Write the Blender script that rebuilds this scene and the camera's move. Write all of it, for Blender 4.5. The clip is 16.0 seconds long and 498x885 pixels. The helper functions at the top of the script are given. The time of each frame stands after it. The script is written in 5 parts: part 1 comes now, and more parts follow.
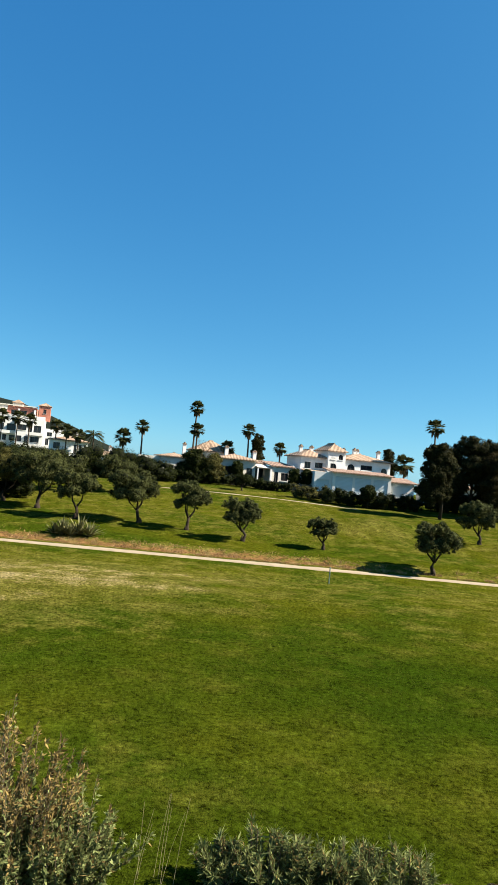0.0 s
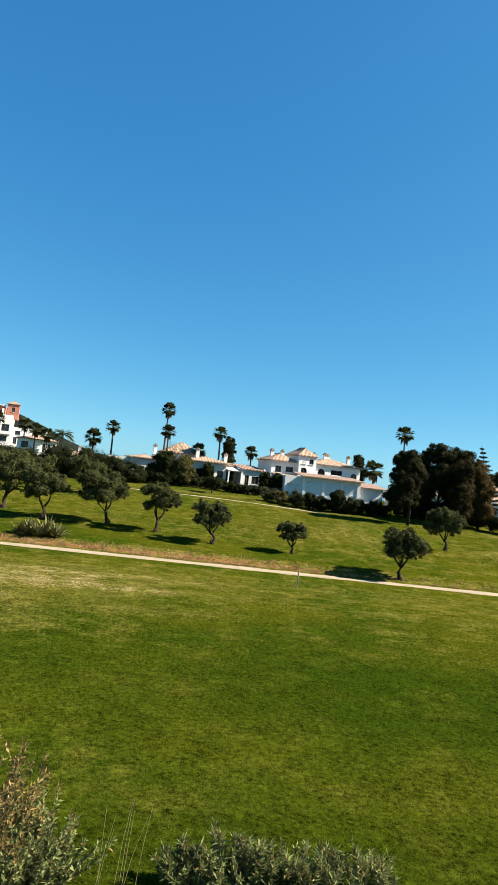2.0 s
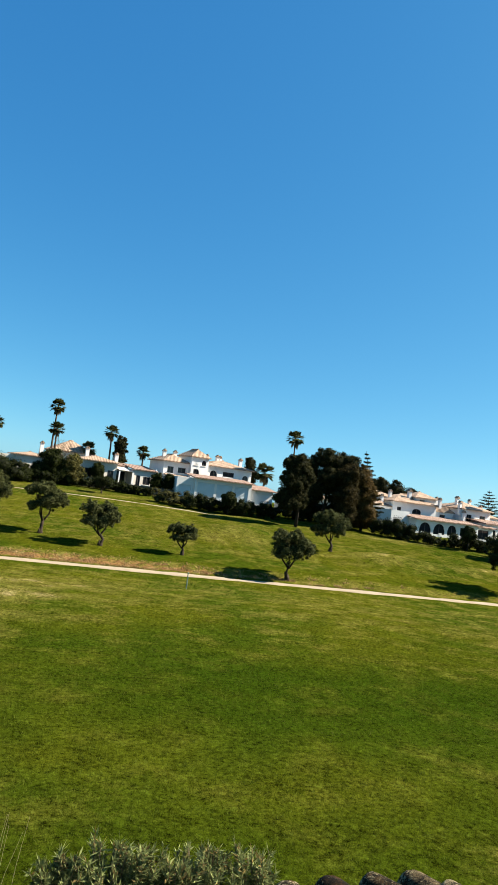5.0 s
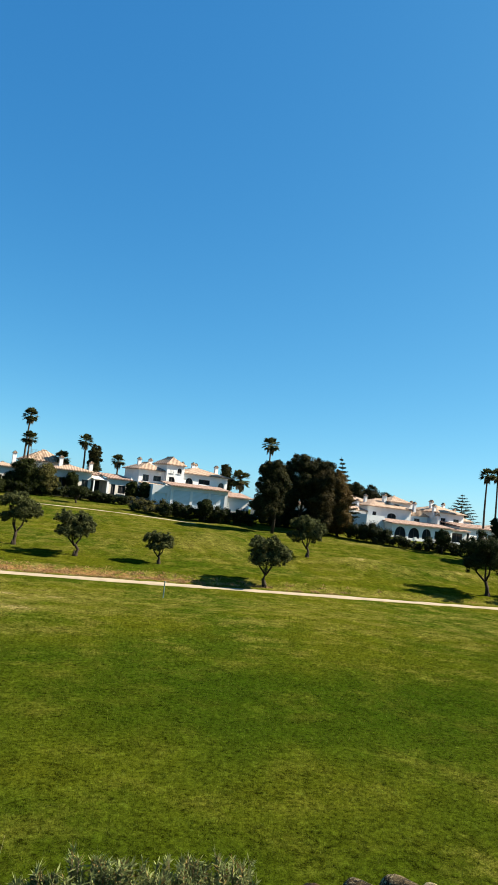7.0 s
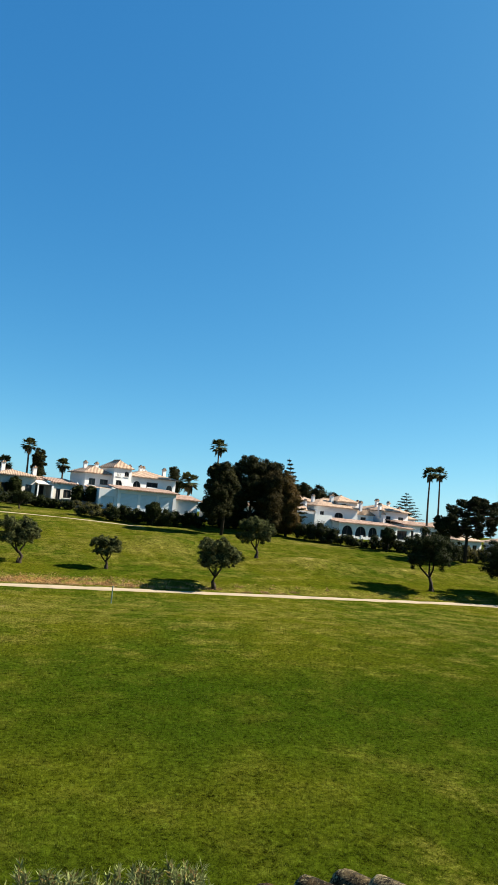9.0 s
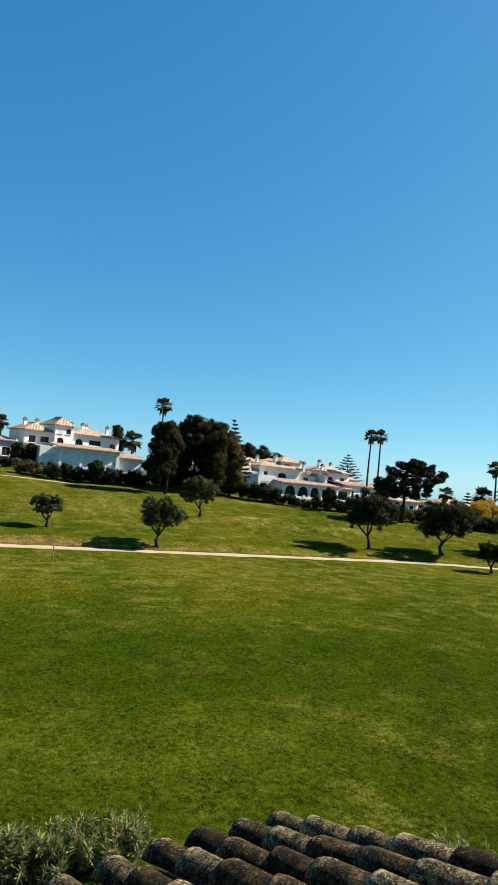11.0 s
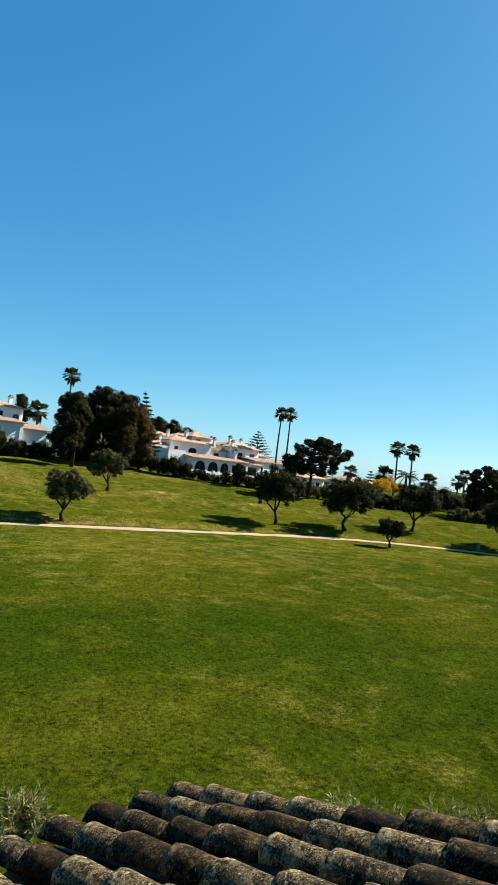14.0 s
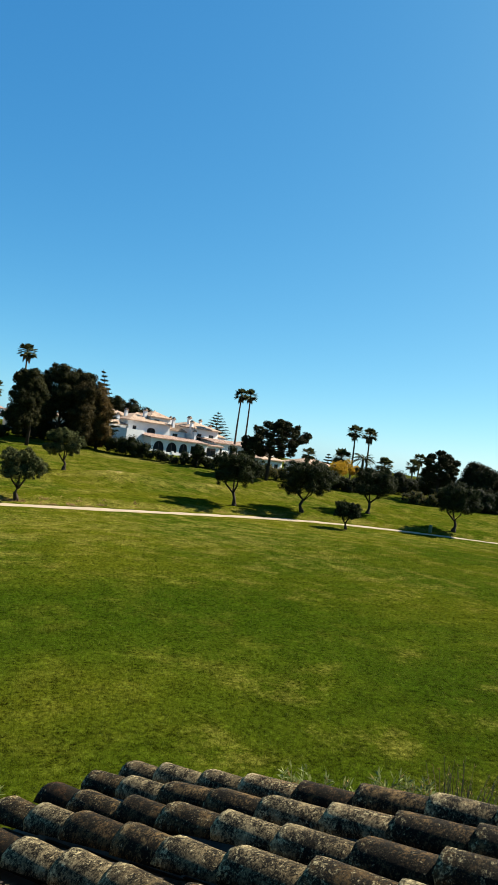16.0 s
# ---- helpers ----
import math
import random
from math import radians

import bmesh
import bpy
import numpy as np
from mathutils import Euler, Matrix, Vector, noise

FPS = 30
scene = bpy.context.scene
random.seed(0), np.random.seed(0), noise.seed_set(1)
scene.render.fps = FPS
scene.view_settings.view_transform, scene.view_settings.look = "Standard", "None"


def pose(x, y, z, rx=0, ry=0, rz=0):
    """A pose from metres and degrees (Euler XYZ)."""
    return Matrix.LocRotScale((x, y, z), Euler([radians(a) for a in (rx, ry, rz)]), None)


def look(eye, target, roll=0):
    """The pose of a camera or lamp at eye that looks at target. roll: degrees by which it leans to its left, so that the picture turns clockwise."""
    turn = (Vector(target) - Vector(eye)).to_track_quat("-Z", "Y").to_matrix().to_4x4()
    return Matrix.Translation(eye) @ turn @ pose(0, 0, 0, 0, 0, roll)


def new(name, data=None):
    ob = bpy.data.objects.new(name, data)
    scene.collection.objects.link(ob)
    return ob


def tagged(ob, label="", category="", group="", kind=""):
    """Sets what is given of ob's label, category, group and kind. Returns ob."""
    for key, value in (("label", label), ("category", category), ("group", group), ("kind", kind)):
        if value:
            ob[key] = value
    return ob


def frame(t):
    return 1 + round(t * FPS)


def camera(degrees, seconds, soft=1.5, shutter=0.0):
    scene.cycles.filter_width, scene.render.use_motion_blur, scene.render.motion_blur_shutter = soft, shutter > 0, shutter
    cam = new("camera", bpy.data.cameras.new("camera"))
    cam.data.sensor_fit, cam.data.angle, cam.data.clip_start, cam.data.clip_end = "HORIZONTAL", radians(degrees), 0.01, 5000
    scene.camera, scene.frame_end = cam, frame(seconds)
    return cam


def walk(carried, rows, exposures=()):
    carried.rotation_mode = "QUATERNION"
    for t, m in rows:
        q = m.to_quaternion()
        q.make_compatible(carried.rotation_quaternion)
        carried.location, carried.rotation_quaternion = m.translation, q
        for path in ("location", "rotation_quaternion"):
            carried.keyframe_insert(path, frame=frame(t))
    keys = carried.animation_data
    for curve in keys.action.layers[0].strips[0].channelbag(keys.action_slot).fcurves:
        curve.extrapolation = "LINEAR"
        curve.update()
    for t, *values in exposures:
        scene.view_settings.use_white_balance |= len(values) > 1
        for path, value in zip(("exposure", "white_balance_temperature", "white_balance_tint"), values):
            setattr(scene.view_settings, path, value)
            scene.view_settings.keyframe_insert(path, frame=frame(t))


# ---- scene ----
# The camera stands on an upper balcony and turns slowly to the right.
cam = camera(43.39, 16.0, soft=1.05)
EYE = 7.0
# seconds, place, then turn to the left, tilt up and lean, in degrees
TURNS = [
    (0.0, -0.046, -0.043, 6.992, 0.002, 2.501, 5.300),
    (0.5, -0.045, -0.043, 6.992, -1.066, 2.771, 5.973),
    (1.0, -0.045, -0.042, 6.992, -1.673, 2.531, 6.120),
    (1.5, -0.044, -0.042, 6.992, -2.162, 2.827, 6.177),
    (2.0, -0.044, -0.041, 6.992, -2.578, 3.048, 6.348),
    (2.5, -0.043, -0.041, 6.992, -3.864, 3.665, 6.280),
    (3.0, -0.043, -0.040, 6.992, -5.596, 5.596, 4.331),
    (3.5, -0.042, -0.039, 6.993, -7.735, 5.268, 6.222),
    (4.0, -0.041, -0.039, 6.993, -9.636, 5.412, 6.889),
    (4.5, -0.041, -0.038, 6.993, -11.286, 4.231, 7.288),
    (7.0, -0.038, -0.036, 6.993, -14.437, 5.212, 6.347),
    (7.5, -0.037, -0.035, 6.993, -15.505, 5.740, 6.260),
    (8.0, -0.037, -0.035, 6.994, -16.820, 6.101, 5.453),
    (10.5, -0.034, -0.032, 6.994, -22.789, 3.994, 6.020),
    (11.0, -0.031, -0.029, 6.995, -24.534, 2.679, 5.852),
    (11.5, -0.028, -0.026, 6.995, -26.884, 1.514, 6.531),
    (12.0, -0.025, -0.023, 6.996, -27.934, 1.516, 6.639),
    (12.5, -0.022, -0.020, 6.996, -29.562, 1.349, 7.046),
    (13.0, -0.019, -0.017, 6.997, -30.075, 1.261, 6.588),
    (13.5, -0.015, -0.015, 6.997, -32.193, 0.960, 6.866),
    (14.0, -0.012, -0.012, 6.998, -32.868, 1.339, 7.102),
    (14.5, -0.009, -0.009, 6.998, -34.145, 0.987, 7.141),
    (15.0, -0.006, -0.006, 6.999, -34.331, 1.140, 6.842),
    (15.5, -0.003, -0.003, 6.999, -35.689, 0.858, 7.319),
    (16.0, -0.000, -0.000, 7.000, -36.787, 0.134, 7.995),
]


def aimed(x, y, z, yaw, pitch, roll):
    a, b = radians(yaw), radians(pitch)
    way = Vector((-math.sin(a) * math.cos(b), math.cos(a) * math.cos(b), math.sin(b)))
    eye = Vector((x, y, z))
    return look(eye, eye + way * 10, roll)


walk(cam, [(t, aimed(*rest)) for t, *rest in TURNS], exposures=[(0.0, 1.6), (4.5, 1.65), (8.0, 1.63), (10.3, 1.5), (11.5, 1.55), (13.5, 1.58), (16.0, 1.60)])

# ---- daylight ----
SKY_TONE = ((1.10, 0.362), (0.70, 1.20), (0.45, 2.20))  # power and gain of red, green and blue
SUN_EL, SUN_AZ = 40.0, 93.0  # azimuth clockwise from +y
world = bpy.data.worlds.new("sky")
scene.world = world
world.use_nodes = True
wn = world.node_tree.nodes
sky = wn.new("ShaderNodeTexSky")
sky.sky_type = "NISHITA"
sky.sun_disc = False
sky.sun_elevation, sky.sun_rotation = radians(SUN_EL), radians(SUN_AZ)
sky.altitude, sky.air_density, sky.dust_density, sky.ozone_density = 0, 0.6, 0.4, 1.2
wn["Background"].inputs["Strength"].default_value = 0.06
# the deep, even blue of a clear winter sky
split, whole = wn.new("ShaderNodeSeparateColor"), wn.new("ShaderNodeCombineColor")
world.node_tree.links.new(sky.outputs[0], split.inputs[0])
for k, (power, gain) in enumerate(SKY_TONE):
    bend, lift = wn.new("ShaderNodeMath"), wn.new("ShaderNodeMath")
    bend.operation, lift.operation = "POWER", "MULTIPLY"
    bend.inputs[1].default_value, lift.inputs[1].default_value = power, gain
    world.node_tree.links.new(split.outputs[k], bend.inputs[0])
    world.node_tree.links.new(bend.outputs[0], lift.inputs[0])
    world.node_tree.links.new(lift.outputs[0], whole.inputs[k])
world.node_tree.links.new(whole.outputs[0], wn["Background"].inputs["Color"])
sun = new("sun", bpy.data.lights.new("sun", "SUN"))
sun.data.energy, sun.data.angle, sun.data.color = 5.0, radians(0.53), (1.0, 0.93, 0.80)
_d = Vector((math.sin(radians(SUN_AZ)) * math.cos(radians(SUN_EL)), math.cos(radians(SUN_AZ)) * math.cos(radians(SUN_EL)), math.sin(radians(SUN_EL))))
sun.matrix_world = look(_d * 300, (0, 0, 0))


# ---- materials ----
class Nodes:
    def __init__(self, name):
        self.m = bpy.data.materials.new(name)
        self.m.use_nodes = True
        self.t = self.m.node_tree
        self.b = self.t.nodes["Principled BSDF"]
        self.out = self.t.nodes["Material Output"]

    def add(self, kind, **inputs):
        n = self.t.nodes.new(kind)
        for k, v in inputs.items():
            n.inputs[k.replace("_", " ")].default_value = v
        return n

    def link(self, a, b):
        self.t.links.new(a, b)

    def ramp(self, source, stops):
        n = self.t.nodes.new("ShaderNodeValToRGB")
        while len(n.color_ramp.elements) < len(stops):
            n.color_ramp.elements.new(0.5)
        for e, (p, c) in zip(n.color_ramp.elements, stops):
            e.position = p
            e.color = (*c, 1) if len(c) == 3 else c
        self.link(source, n.inputs[0])
        return n.outputs[0]

    def mix(self, fac, a, b, mode="MIX"):
        n = self.t.nodes.new("ShaderNodeMix")
        n.data_type, n.blend_type = "RGBA", mode
        for s, v in ((n.inputs[0], fac), (n.inputs[6], a), (n.inputs[7], b)):
            if isinstance(v, (int, float)):
                s.default_value = v
            elif isinstance(v, tuple):
                s.default_value = (*v, 1)
            else:
                self.link(v, s)
        return n.outputs[2]

    def noise(self, coords, scale, detail=4.0, rough=0.6):
        n = self.add("ShaderNodeTexNoise", Scale=scale, Detail=detail, Roughness=rough)
        self.link(coords, n.inputs["Vector"])
        return n.outputs["Fac"]

    def math(self, op, a, b=0.0, clamp=False):
        n = self.t.nodes.new("ShaderNodeMath")
        n.operation, n.use_clamp = op, clamp
        for s, v in zip(n.inputs, (a, b)):
            if isinstance(v, (int, float)):
                s.default_value = v
            else:
                self.link(v, s)
        return n.outputs[0]

    def bump(self, height, strength, distance):
        n = self.add("ShaderNodeBump", Strength=strength, Distance=distance)
        self.link(height, n.inputs["Height"])
        self.link(n.outputs[0], self.b.inputs["Normal"])

    def coords(self, which="Object"):
        return self.t.nodes.new("ShaderNodeTexCoord").outputs[which]

    def place(self):
        return self.t.nodes.new("ShaderNodeNewGeometry").outputs["Position"]

    def island(self):
        return self.t.nodes.new("ShaderNodeNewGeometry").outputs["Random Per Island"]

    def each(self):
        return self.t.nodes.new("ShaderNodeObjectInfo").outputs["Random"]


def surface(name, dark, light, scale=3.0, fine=25.0, rough=0.85, bump=0.3, depth=0.01, metal=0.0):
    """A weathered surface with broad stains and fine grain."""
    n = Nodes(name)
    p = n.place()
    broad, grain = n.noise(p, scale), n.noise(p, fine, 6.0, 0.7)
    both = n.math("ADD", n.math("MULTIPLY", broad, 0.6), n.math("MULTIPLY", grain, 0.4))
    n.link(n.ramp(both, [(0.3, dark), (0.7, light)]), n.b.inputs["Base Color"])
    n.b.inputs["Roughness"].default_value = rough
    n.b.inputs["Metallic"].default_value = metal
    n.b.inputs["Specular IOR Level"].default_value = 0.15 if rough > 0.8 else 0.5
    n.bump(grain, bump, depth)
    return n.m


def foliage(name, dark, light, rough=0.55, through_light=0.25):
    """Leaves that differ one by one, and let a little light through."""
    n = Nodes(name)
    broad = n.noise(n.place(), 1.7, 3.0)
    both = n.math("ADD", n.math("MULTIPLY", n.island(), 0.35), n.math("MULTIPLY", broad, 0.65))
    # broad noise also paints lit and shaded clumps into the leaf tone
    tone = n.ramp(both, [(0.27, dark), (0.73, light)])
    n.link(tone, n.b.inputs["Base Color"])
    n.b.inputs["Roughness"].default_value = rough
    n.b.inputs["Specular IOR Level"].default_value = 0.03
    trans = n.add("ShaderNodeBsdfTranslucent")
    n.link(n.mix(0.5, tone, tuple(min(1, c * 1.6) for c in light)), trans.inputs["Color"])
    m = n.add("ShaderNodeMixShader", Fac=through_light)
    n.link(n.b.outputs[0], m.inputs[1])
    n.link(trans.outputs[0], m.inputs[2])
    n.link(m.outputs[0], n.out.inputs["Surface"])
    return n.m


def grass_ground():
    n = Nodes("mown_grass")
    p = n.place()
    broad, mid = n.noise(p, 0.09, 3.0), n.noise(p, 0.55, 9.0, 0.74)
    tuft, blade = n.noise(p, 7.5, 6.0, 0.76), n.noise(p, 38.0, 4.0, 0.8)
    green = n.mix(n.ramp(broad, [(0.42, (0, 0, 0)), (0.57, (1, 1, 1))]), GREEN_A, GREEN_B)
    green = n.mix(n.ramp(mid, [(0.50, (0, 0, 0)), (0.72, (0.8, 0.8, 0.8))]), green, GREEN_C)
    clump = n.noise(p, 2.2, 9.0, 0.82)
    green = n.mix(n.ramp(clump, [(0.53, (0, 0, 0)), (0.68, (0.8, 0.8, 0.8))]), green, GREEN_D)
    deep = n.t.nodes.new("ShaderNodeAttribute")
    deep.attribute_name = "lush_shade"
    green = n.mix(n.math("MULTIPLY", deep.outputs["Fac"], n.ramp(mid, [(0.3, (1, 1, 1)), (0.7, (0.45, 0.45, 0.45))]), True), green, LUSH_SHADE)
    att = n.t.nodes.new("ShaderNodeAttribute")
    att.attribute_name = "dry"
    worn = n.math("ADD", att.outputs["Fac"], n.math("MULTIPLY", n.math("SUBTRACT", mid, 0.5), 1.9))
    worn = n.math("ADD", worn, n.math("MULTIPLY", n.math("SUBTRACT", tuft, 0.5), 0.7))
    col = n.mix(n.ramp(worn, [(0.18, (0, 0, 0)), (0.95, (1, 1, 1))]), green, STRAW)
    col = n.mix(n.ramp(worn, [(0.72, (0, 0, 0)), (1.15, (1, 1, 1))]), col, PALE)
    bare = n.t.nodes.new("ShaderNodeAttribute")
    bare.attribute_name = "bare"
    earth = n.math("ADD", bare.outputs["Fac"], n.math("MULTIPLY", n.math("SUBTRACT", n.noise(p, 1.6, 5.0, 0.7), 0.5), 1.6))
    col = n.mix(n.ramp(earth, [(0.45, (0, 0, 0)), (0.75, (1, 1, 1))]), col, SOIL)
    sprig = n.noise(p, 4.0, 9.0, 0.85)
    col = n.mix(n.ramp(sprig, [(0.59, (0, 0, 0)), (0.70, (0.7, 0.7, 0.7))]), col, CLOVER)
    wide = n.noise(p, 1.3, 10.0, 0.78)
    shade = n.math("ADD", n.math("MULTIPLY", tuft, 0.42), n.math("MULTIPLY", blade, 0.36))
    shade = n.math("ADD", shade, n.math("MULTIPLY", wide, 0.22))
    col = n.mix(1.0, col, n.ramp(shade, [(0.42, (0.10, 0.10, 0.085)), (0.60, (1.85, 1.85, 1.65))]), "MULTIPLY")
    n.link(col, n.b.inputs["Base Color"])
    n.b.inputs["Roughness"].default_value = 0.9
    n.b.inputs["Specular IOR Level"].default_value = 0.0
    n.bump(shade, 1.0, 0.06)
    return n.m


GREEN_A, GREEN_B, GREEN_C, LUSH_SHADE = (0.0275, 0.041, 0.003), (0.049, 0.053, 0.004), (0.100, 0.088, 0.014), (0.017, 0.0315, 0.0018)
GREEN_D, CLOVER = (0.058, 0.080, 0.007), (0.095, 0.132, 0.022)
PALE, STRAW, SOIL = (0.225, 0.175, 0.085), (0.125, 0.106, 0.026), (0.16, 0.085, 0.036)
MAT_GRASS = grass_ground()
MAT_BLADE = foliage("grass_blades", (0.012, 0.023, 0.0012), (0.082, 0.096, 0.012), 0.8, 0.25)
MAT_PATH = surface("pale_gravel", (0.22, 0.17, 0.105), (0.38, 0.30, 0.20), 0.8, 20.0, 0.95, 0.5, 0.02)
MAT_BARK = surface("grey_bark", (0.0154, 0.0107, 0.0064), (0.0484, 0.0351, 0.0215), 2.5, 18.0, 0.95, 0.9, 0.03)
MAT_OLIVE = foliage("olive_leaves", (0.012, 0.016, 0.004), (0.092, 0.096, 0.032), 0.65, 0.10)
# added crown cores, coloured as the shade inside the leaves
MAT_CORE = surface("crown_core_shade", (0.004, 0.005, 0.002), (0.012, 0.014, 0.005), 2.0, 12.0, 1.0, 0.6, 0.05)
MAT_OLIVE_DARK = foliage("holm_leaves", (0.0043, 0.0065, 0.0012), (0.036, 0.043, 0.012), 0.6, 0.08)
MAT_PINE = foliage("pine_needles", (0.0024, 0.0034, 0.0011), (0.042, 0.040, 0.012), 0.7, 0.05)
MAT_PINE_BROWN = foliage("rusty_pine_needles", (0.016, 0.012, 0.004), (0.12, 0.075, 0.020), 0.6, 0.12)
MAT_PALM = foliage("palm_leaves", (0.010, 0.013, 0.004), (0.080, 0.082, 0.026), 0.45, 0.15)
MAT_PALM_DRY = foliage("dry_palm_leaves", (0.0500, 0.0375, 0.0180), (0.1200, 0.0900, 0.0450), 0.8, 0.1)
MAT_PALM_TRUNK = surface("palm_trunk", (0.0360, 0.0248, 0.0175), (0.1140, 0.0825, 0.0550), 1.5, 14.0, 0.95, 0.8, 0.03)
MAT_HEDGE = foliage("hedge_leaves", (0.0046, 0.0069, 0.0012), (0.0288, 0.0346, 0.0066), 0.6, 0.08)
MAT_HEDGE_DRY = foliage("yellowing_hedge_leaves", (0.024, 0.025, 0.007), (0.115, 0.100, 0.028), 0.6, 0.15)
MAT_PINE_DULL = foliage("dull_rusty_needles", (0.005, 0.005, 0.0018), (0.062, 0.046, 0.014), 0.65, 0.08)
MAT_MIMOSA = foliage("yellow_flowers", (0.10, 0.065, 0.008), (0.45, 0.27, 0.02), 0.7, 0.3)
MAT_AGAVE = foliage("agave_leaves", (0.035, 0.042, 0.016), (0.22, 0.20, 0.085), 0.5, 0.1)
# the light end also carries the leaves' specular glints
MAT_SHRUB = foliage("oleander_leaves", (0.024, 0.032, 0.009), (0.22, 0.24, 0.085), 0.5, 0.2)
MAT_TWIG = surface("dry_twigs", (0.0700, 0.0490, 0.0315), (0.1960, 0.1470, 0.0910), 6.0, 40.0, 0.95, 0.4, 0.01)
# glints painted into the withered leaves' light end as well
MAT_DRYLEAF = foliage("withered_leaves", (0.0372, 0.0252, 0.0080), (0.2870, 0.2004, 0.0707), 0.7, 0.2)
MAT_BANK = foliage("dry_bank_grass", (0.09, 0.05, 0.02), (0.42, 0.26, 0.12), 0.85, 0.1)
MAT_STALK = surface("dry_grass_stalks", (0.2100, 0.1750, 0.0910), (0.3500, 0.3010, 0.1755), 9.0, 60.0, 0.9, 0.2, 0.005)
MAT_WHITE = surface("white_render", (0.64, 0.62, 0.58), (0.78, 0.76, 0.72), 0.5, 6.0, 0.9, 0.25, 0.01)
MAT_CREAM = surface("cream_render", (0.56, 0.50, 0.42), (0.70, 0.64, 0.55), 0.5, 6.0, 0.9, 0.25, 0.01)
MAT_RED = surface("red_render", (0.36, 0.13, 0.085), (0.48, 0.21, 0.145), 0.5, 6.0, 0.9, 0.25, 0.01)
# bluish shade on the white shutters put into the metal's colour
MAT_PALEBLUE = surface("shade_blue_shutter_metal", (0.48, 0.54, 0.56), (0.58, 0.64, 0.66), 0.6, 9.0, 0.6, 0.2, 0.01)
MAT_FRAME = surface("dark_window_frame", (0.05, 0.04, 0.035), (0.10, 0.08, 0.07), 4.0, 30.0, 0.6, 0.1, 0.005)
MAT_WALLDARK = surface("dark_stone_wall", (0.05, 0.045, 0.04), (0.14, 0.125, 0.105), 1.2, 9.0, 0.95, 0.8, 0.04)
MAT_STONE = surface("tan_stone_wall", (0.24, 0.18, 0.12), (0.42, 0.33, 0.23), 1.2, 8.0, 0.95, 0.8, 0.04)
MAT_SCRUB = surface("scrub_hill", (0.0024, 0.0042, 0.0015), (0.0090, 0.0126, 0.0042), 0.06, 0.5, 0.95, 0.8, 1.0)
MAT_POST = surface("painted_post", (0.06, 0.11, 0.09), (0.12, 0.19, 0.16), 5.0, 30.0, 0.6, 0.1, 0.004)
MAT_GREENBOX = surface("green_bin_paint", (0.03, 0.07, 0.03), (0.07, 0.13, 0.06), 5.0, 30.0, 0.6, 0.1, 0.004)


def roof_tiles_far(name, low, middle, high):
    """Rows of clay tiles too small to tell apart."""
    n = Nodes(name)
    p = n.place()
    w = n.add("ShaderNodeTexWave", Scale=1.3, Distortion=1.5, Detail=2.0)
    n.link(p, w.inputs["Vector"])
    v = n.math("ADD", n.math("MULTIPLY", n.noise(p, 1.1, 5.0, 0.7), 0.7), n.math("MULTIPLY", w.outputs["Fac"], 0.3))
    n.link(n.ramp(v, [(0.3, low), (0.5, middle), (0.72, high)]), n.b.inputs["Base Color"])
    n.b.inputs["Roughness"].default_value = 0.9
    n.bump(w.outputs["Fac"], 0.6, 0.06)
    return n.m


def glass():
    n = Nodes("window_glass")
    n.b.inputs["Base Color"].default_value = (0.018, 0.02, 0.022, 1)
    n.b.inputs["Roughness"].default_value = 0.06
    n.b.inputs["Specular IOR Level"].default_value = 0.35
    return n.m


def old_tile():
    """Sun-bleached clay under pale lichen and mould darkened for shade, tile by tile."""
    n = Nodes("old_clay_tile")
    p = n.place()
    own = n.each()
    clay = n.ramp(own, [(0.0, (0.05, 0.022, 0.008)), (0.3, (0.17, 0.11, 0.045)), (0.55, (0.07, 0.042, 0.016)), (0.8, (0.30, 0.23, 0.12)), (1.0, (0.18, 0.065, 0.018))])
    grime_shade = n.noise(p, 12.0, 6.0, 0.8)
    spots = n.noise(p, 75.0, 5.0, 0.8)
    # mould spread wide and near black, with the flanks' shade painted in
    col = n.mix(n.ramp(n.math("ADD", n.math("MULTIPLY", grime_shade, 0.55), n.math("MULTIPLY", spots, 0.45)), [(0.39, (0, 0, 0)), (0.51, (1, 1, 1))]), clay, (0.006, 0.0048, 0.003))
    lich = n.noise(p, 48.0, 7.0, 0.85)
    amount = n.math("ADD", lich, n.math("MULTIPLY", n.math("SUBTRACT", own, 0.5), 0.10))
    along = n.t.nodes.new("ShaderNodeSeparateXYZ")
    n.link(n.coords(), along.inputs[0])
    # paler over the lowest 10 cm of each tile
    lip = n.ramp(along.outputs[1], [(0.0, (0.075, 0.075, 0.075)), (0.10, (0, 0, 0))])
    amount = n.math("ADD", amount, n.math("MULTIPLY", lip, 1.0))
    col = n.mix(n.ramp(amount, [(0.56, (0, 0, 0)), (0.66, (1, 1, 1))]), col, (0.36, 0.29, 0.155))
    n.link(col, n.b.inputs["Base Color"])
    n.b.inputs["Roughness"].default_value = 0.93
    n.b.inputs["Specular IOR Level"].default_value = 0.08
    n.bump(n.math("ADD", n.math("MULTIPLY", spots, 0.5), n.math("MULTIPLY", grime_shade, 0.5)), 0.7, 0.012)
    return n.m


# pan tiles near black: the shade between tile rows painted in
MAT_PAN = surface("pan_gap_shade", (0.004, 0.003, 0.002), (0.03, 0.02, 0.012), 5.0, 30.0, 0.95, 0.5, 0.01)
MAT_ROOF = roof_tiles_far("clay_roof", (0.13, 0.075, 0.045), (0.27, 0.175, 0.11), (0.40, 0.29, 0.20))
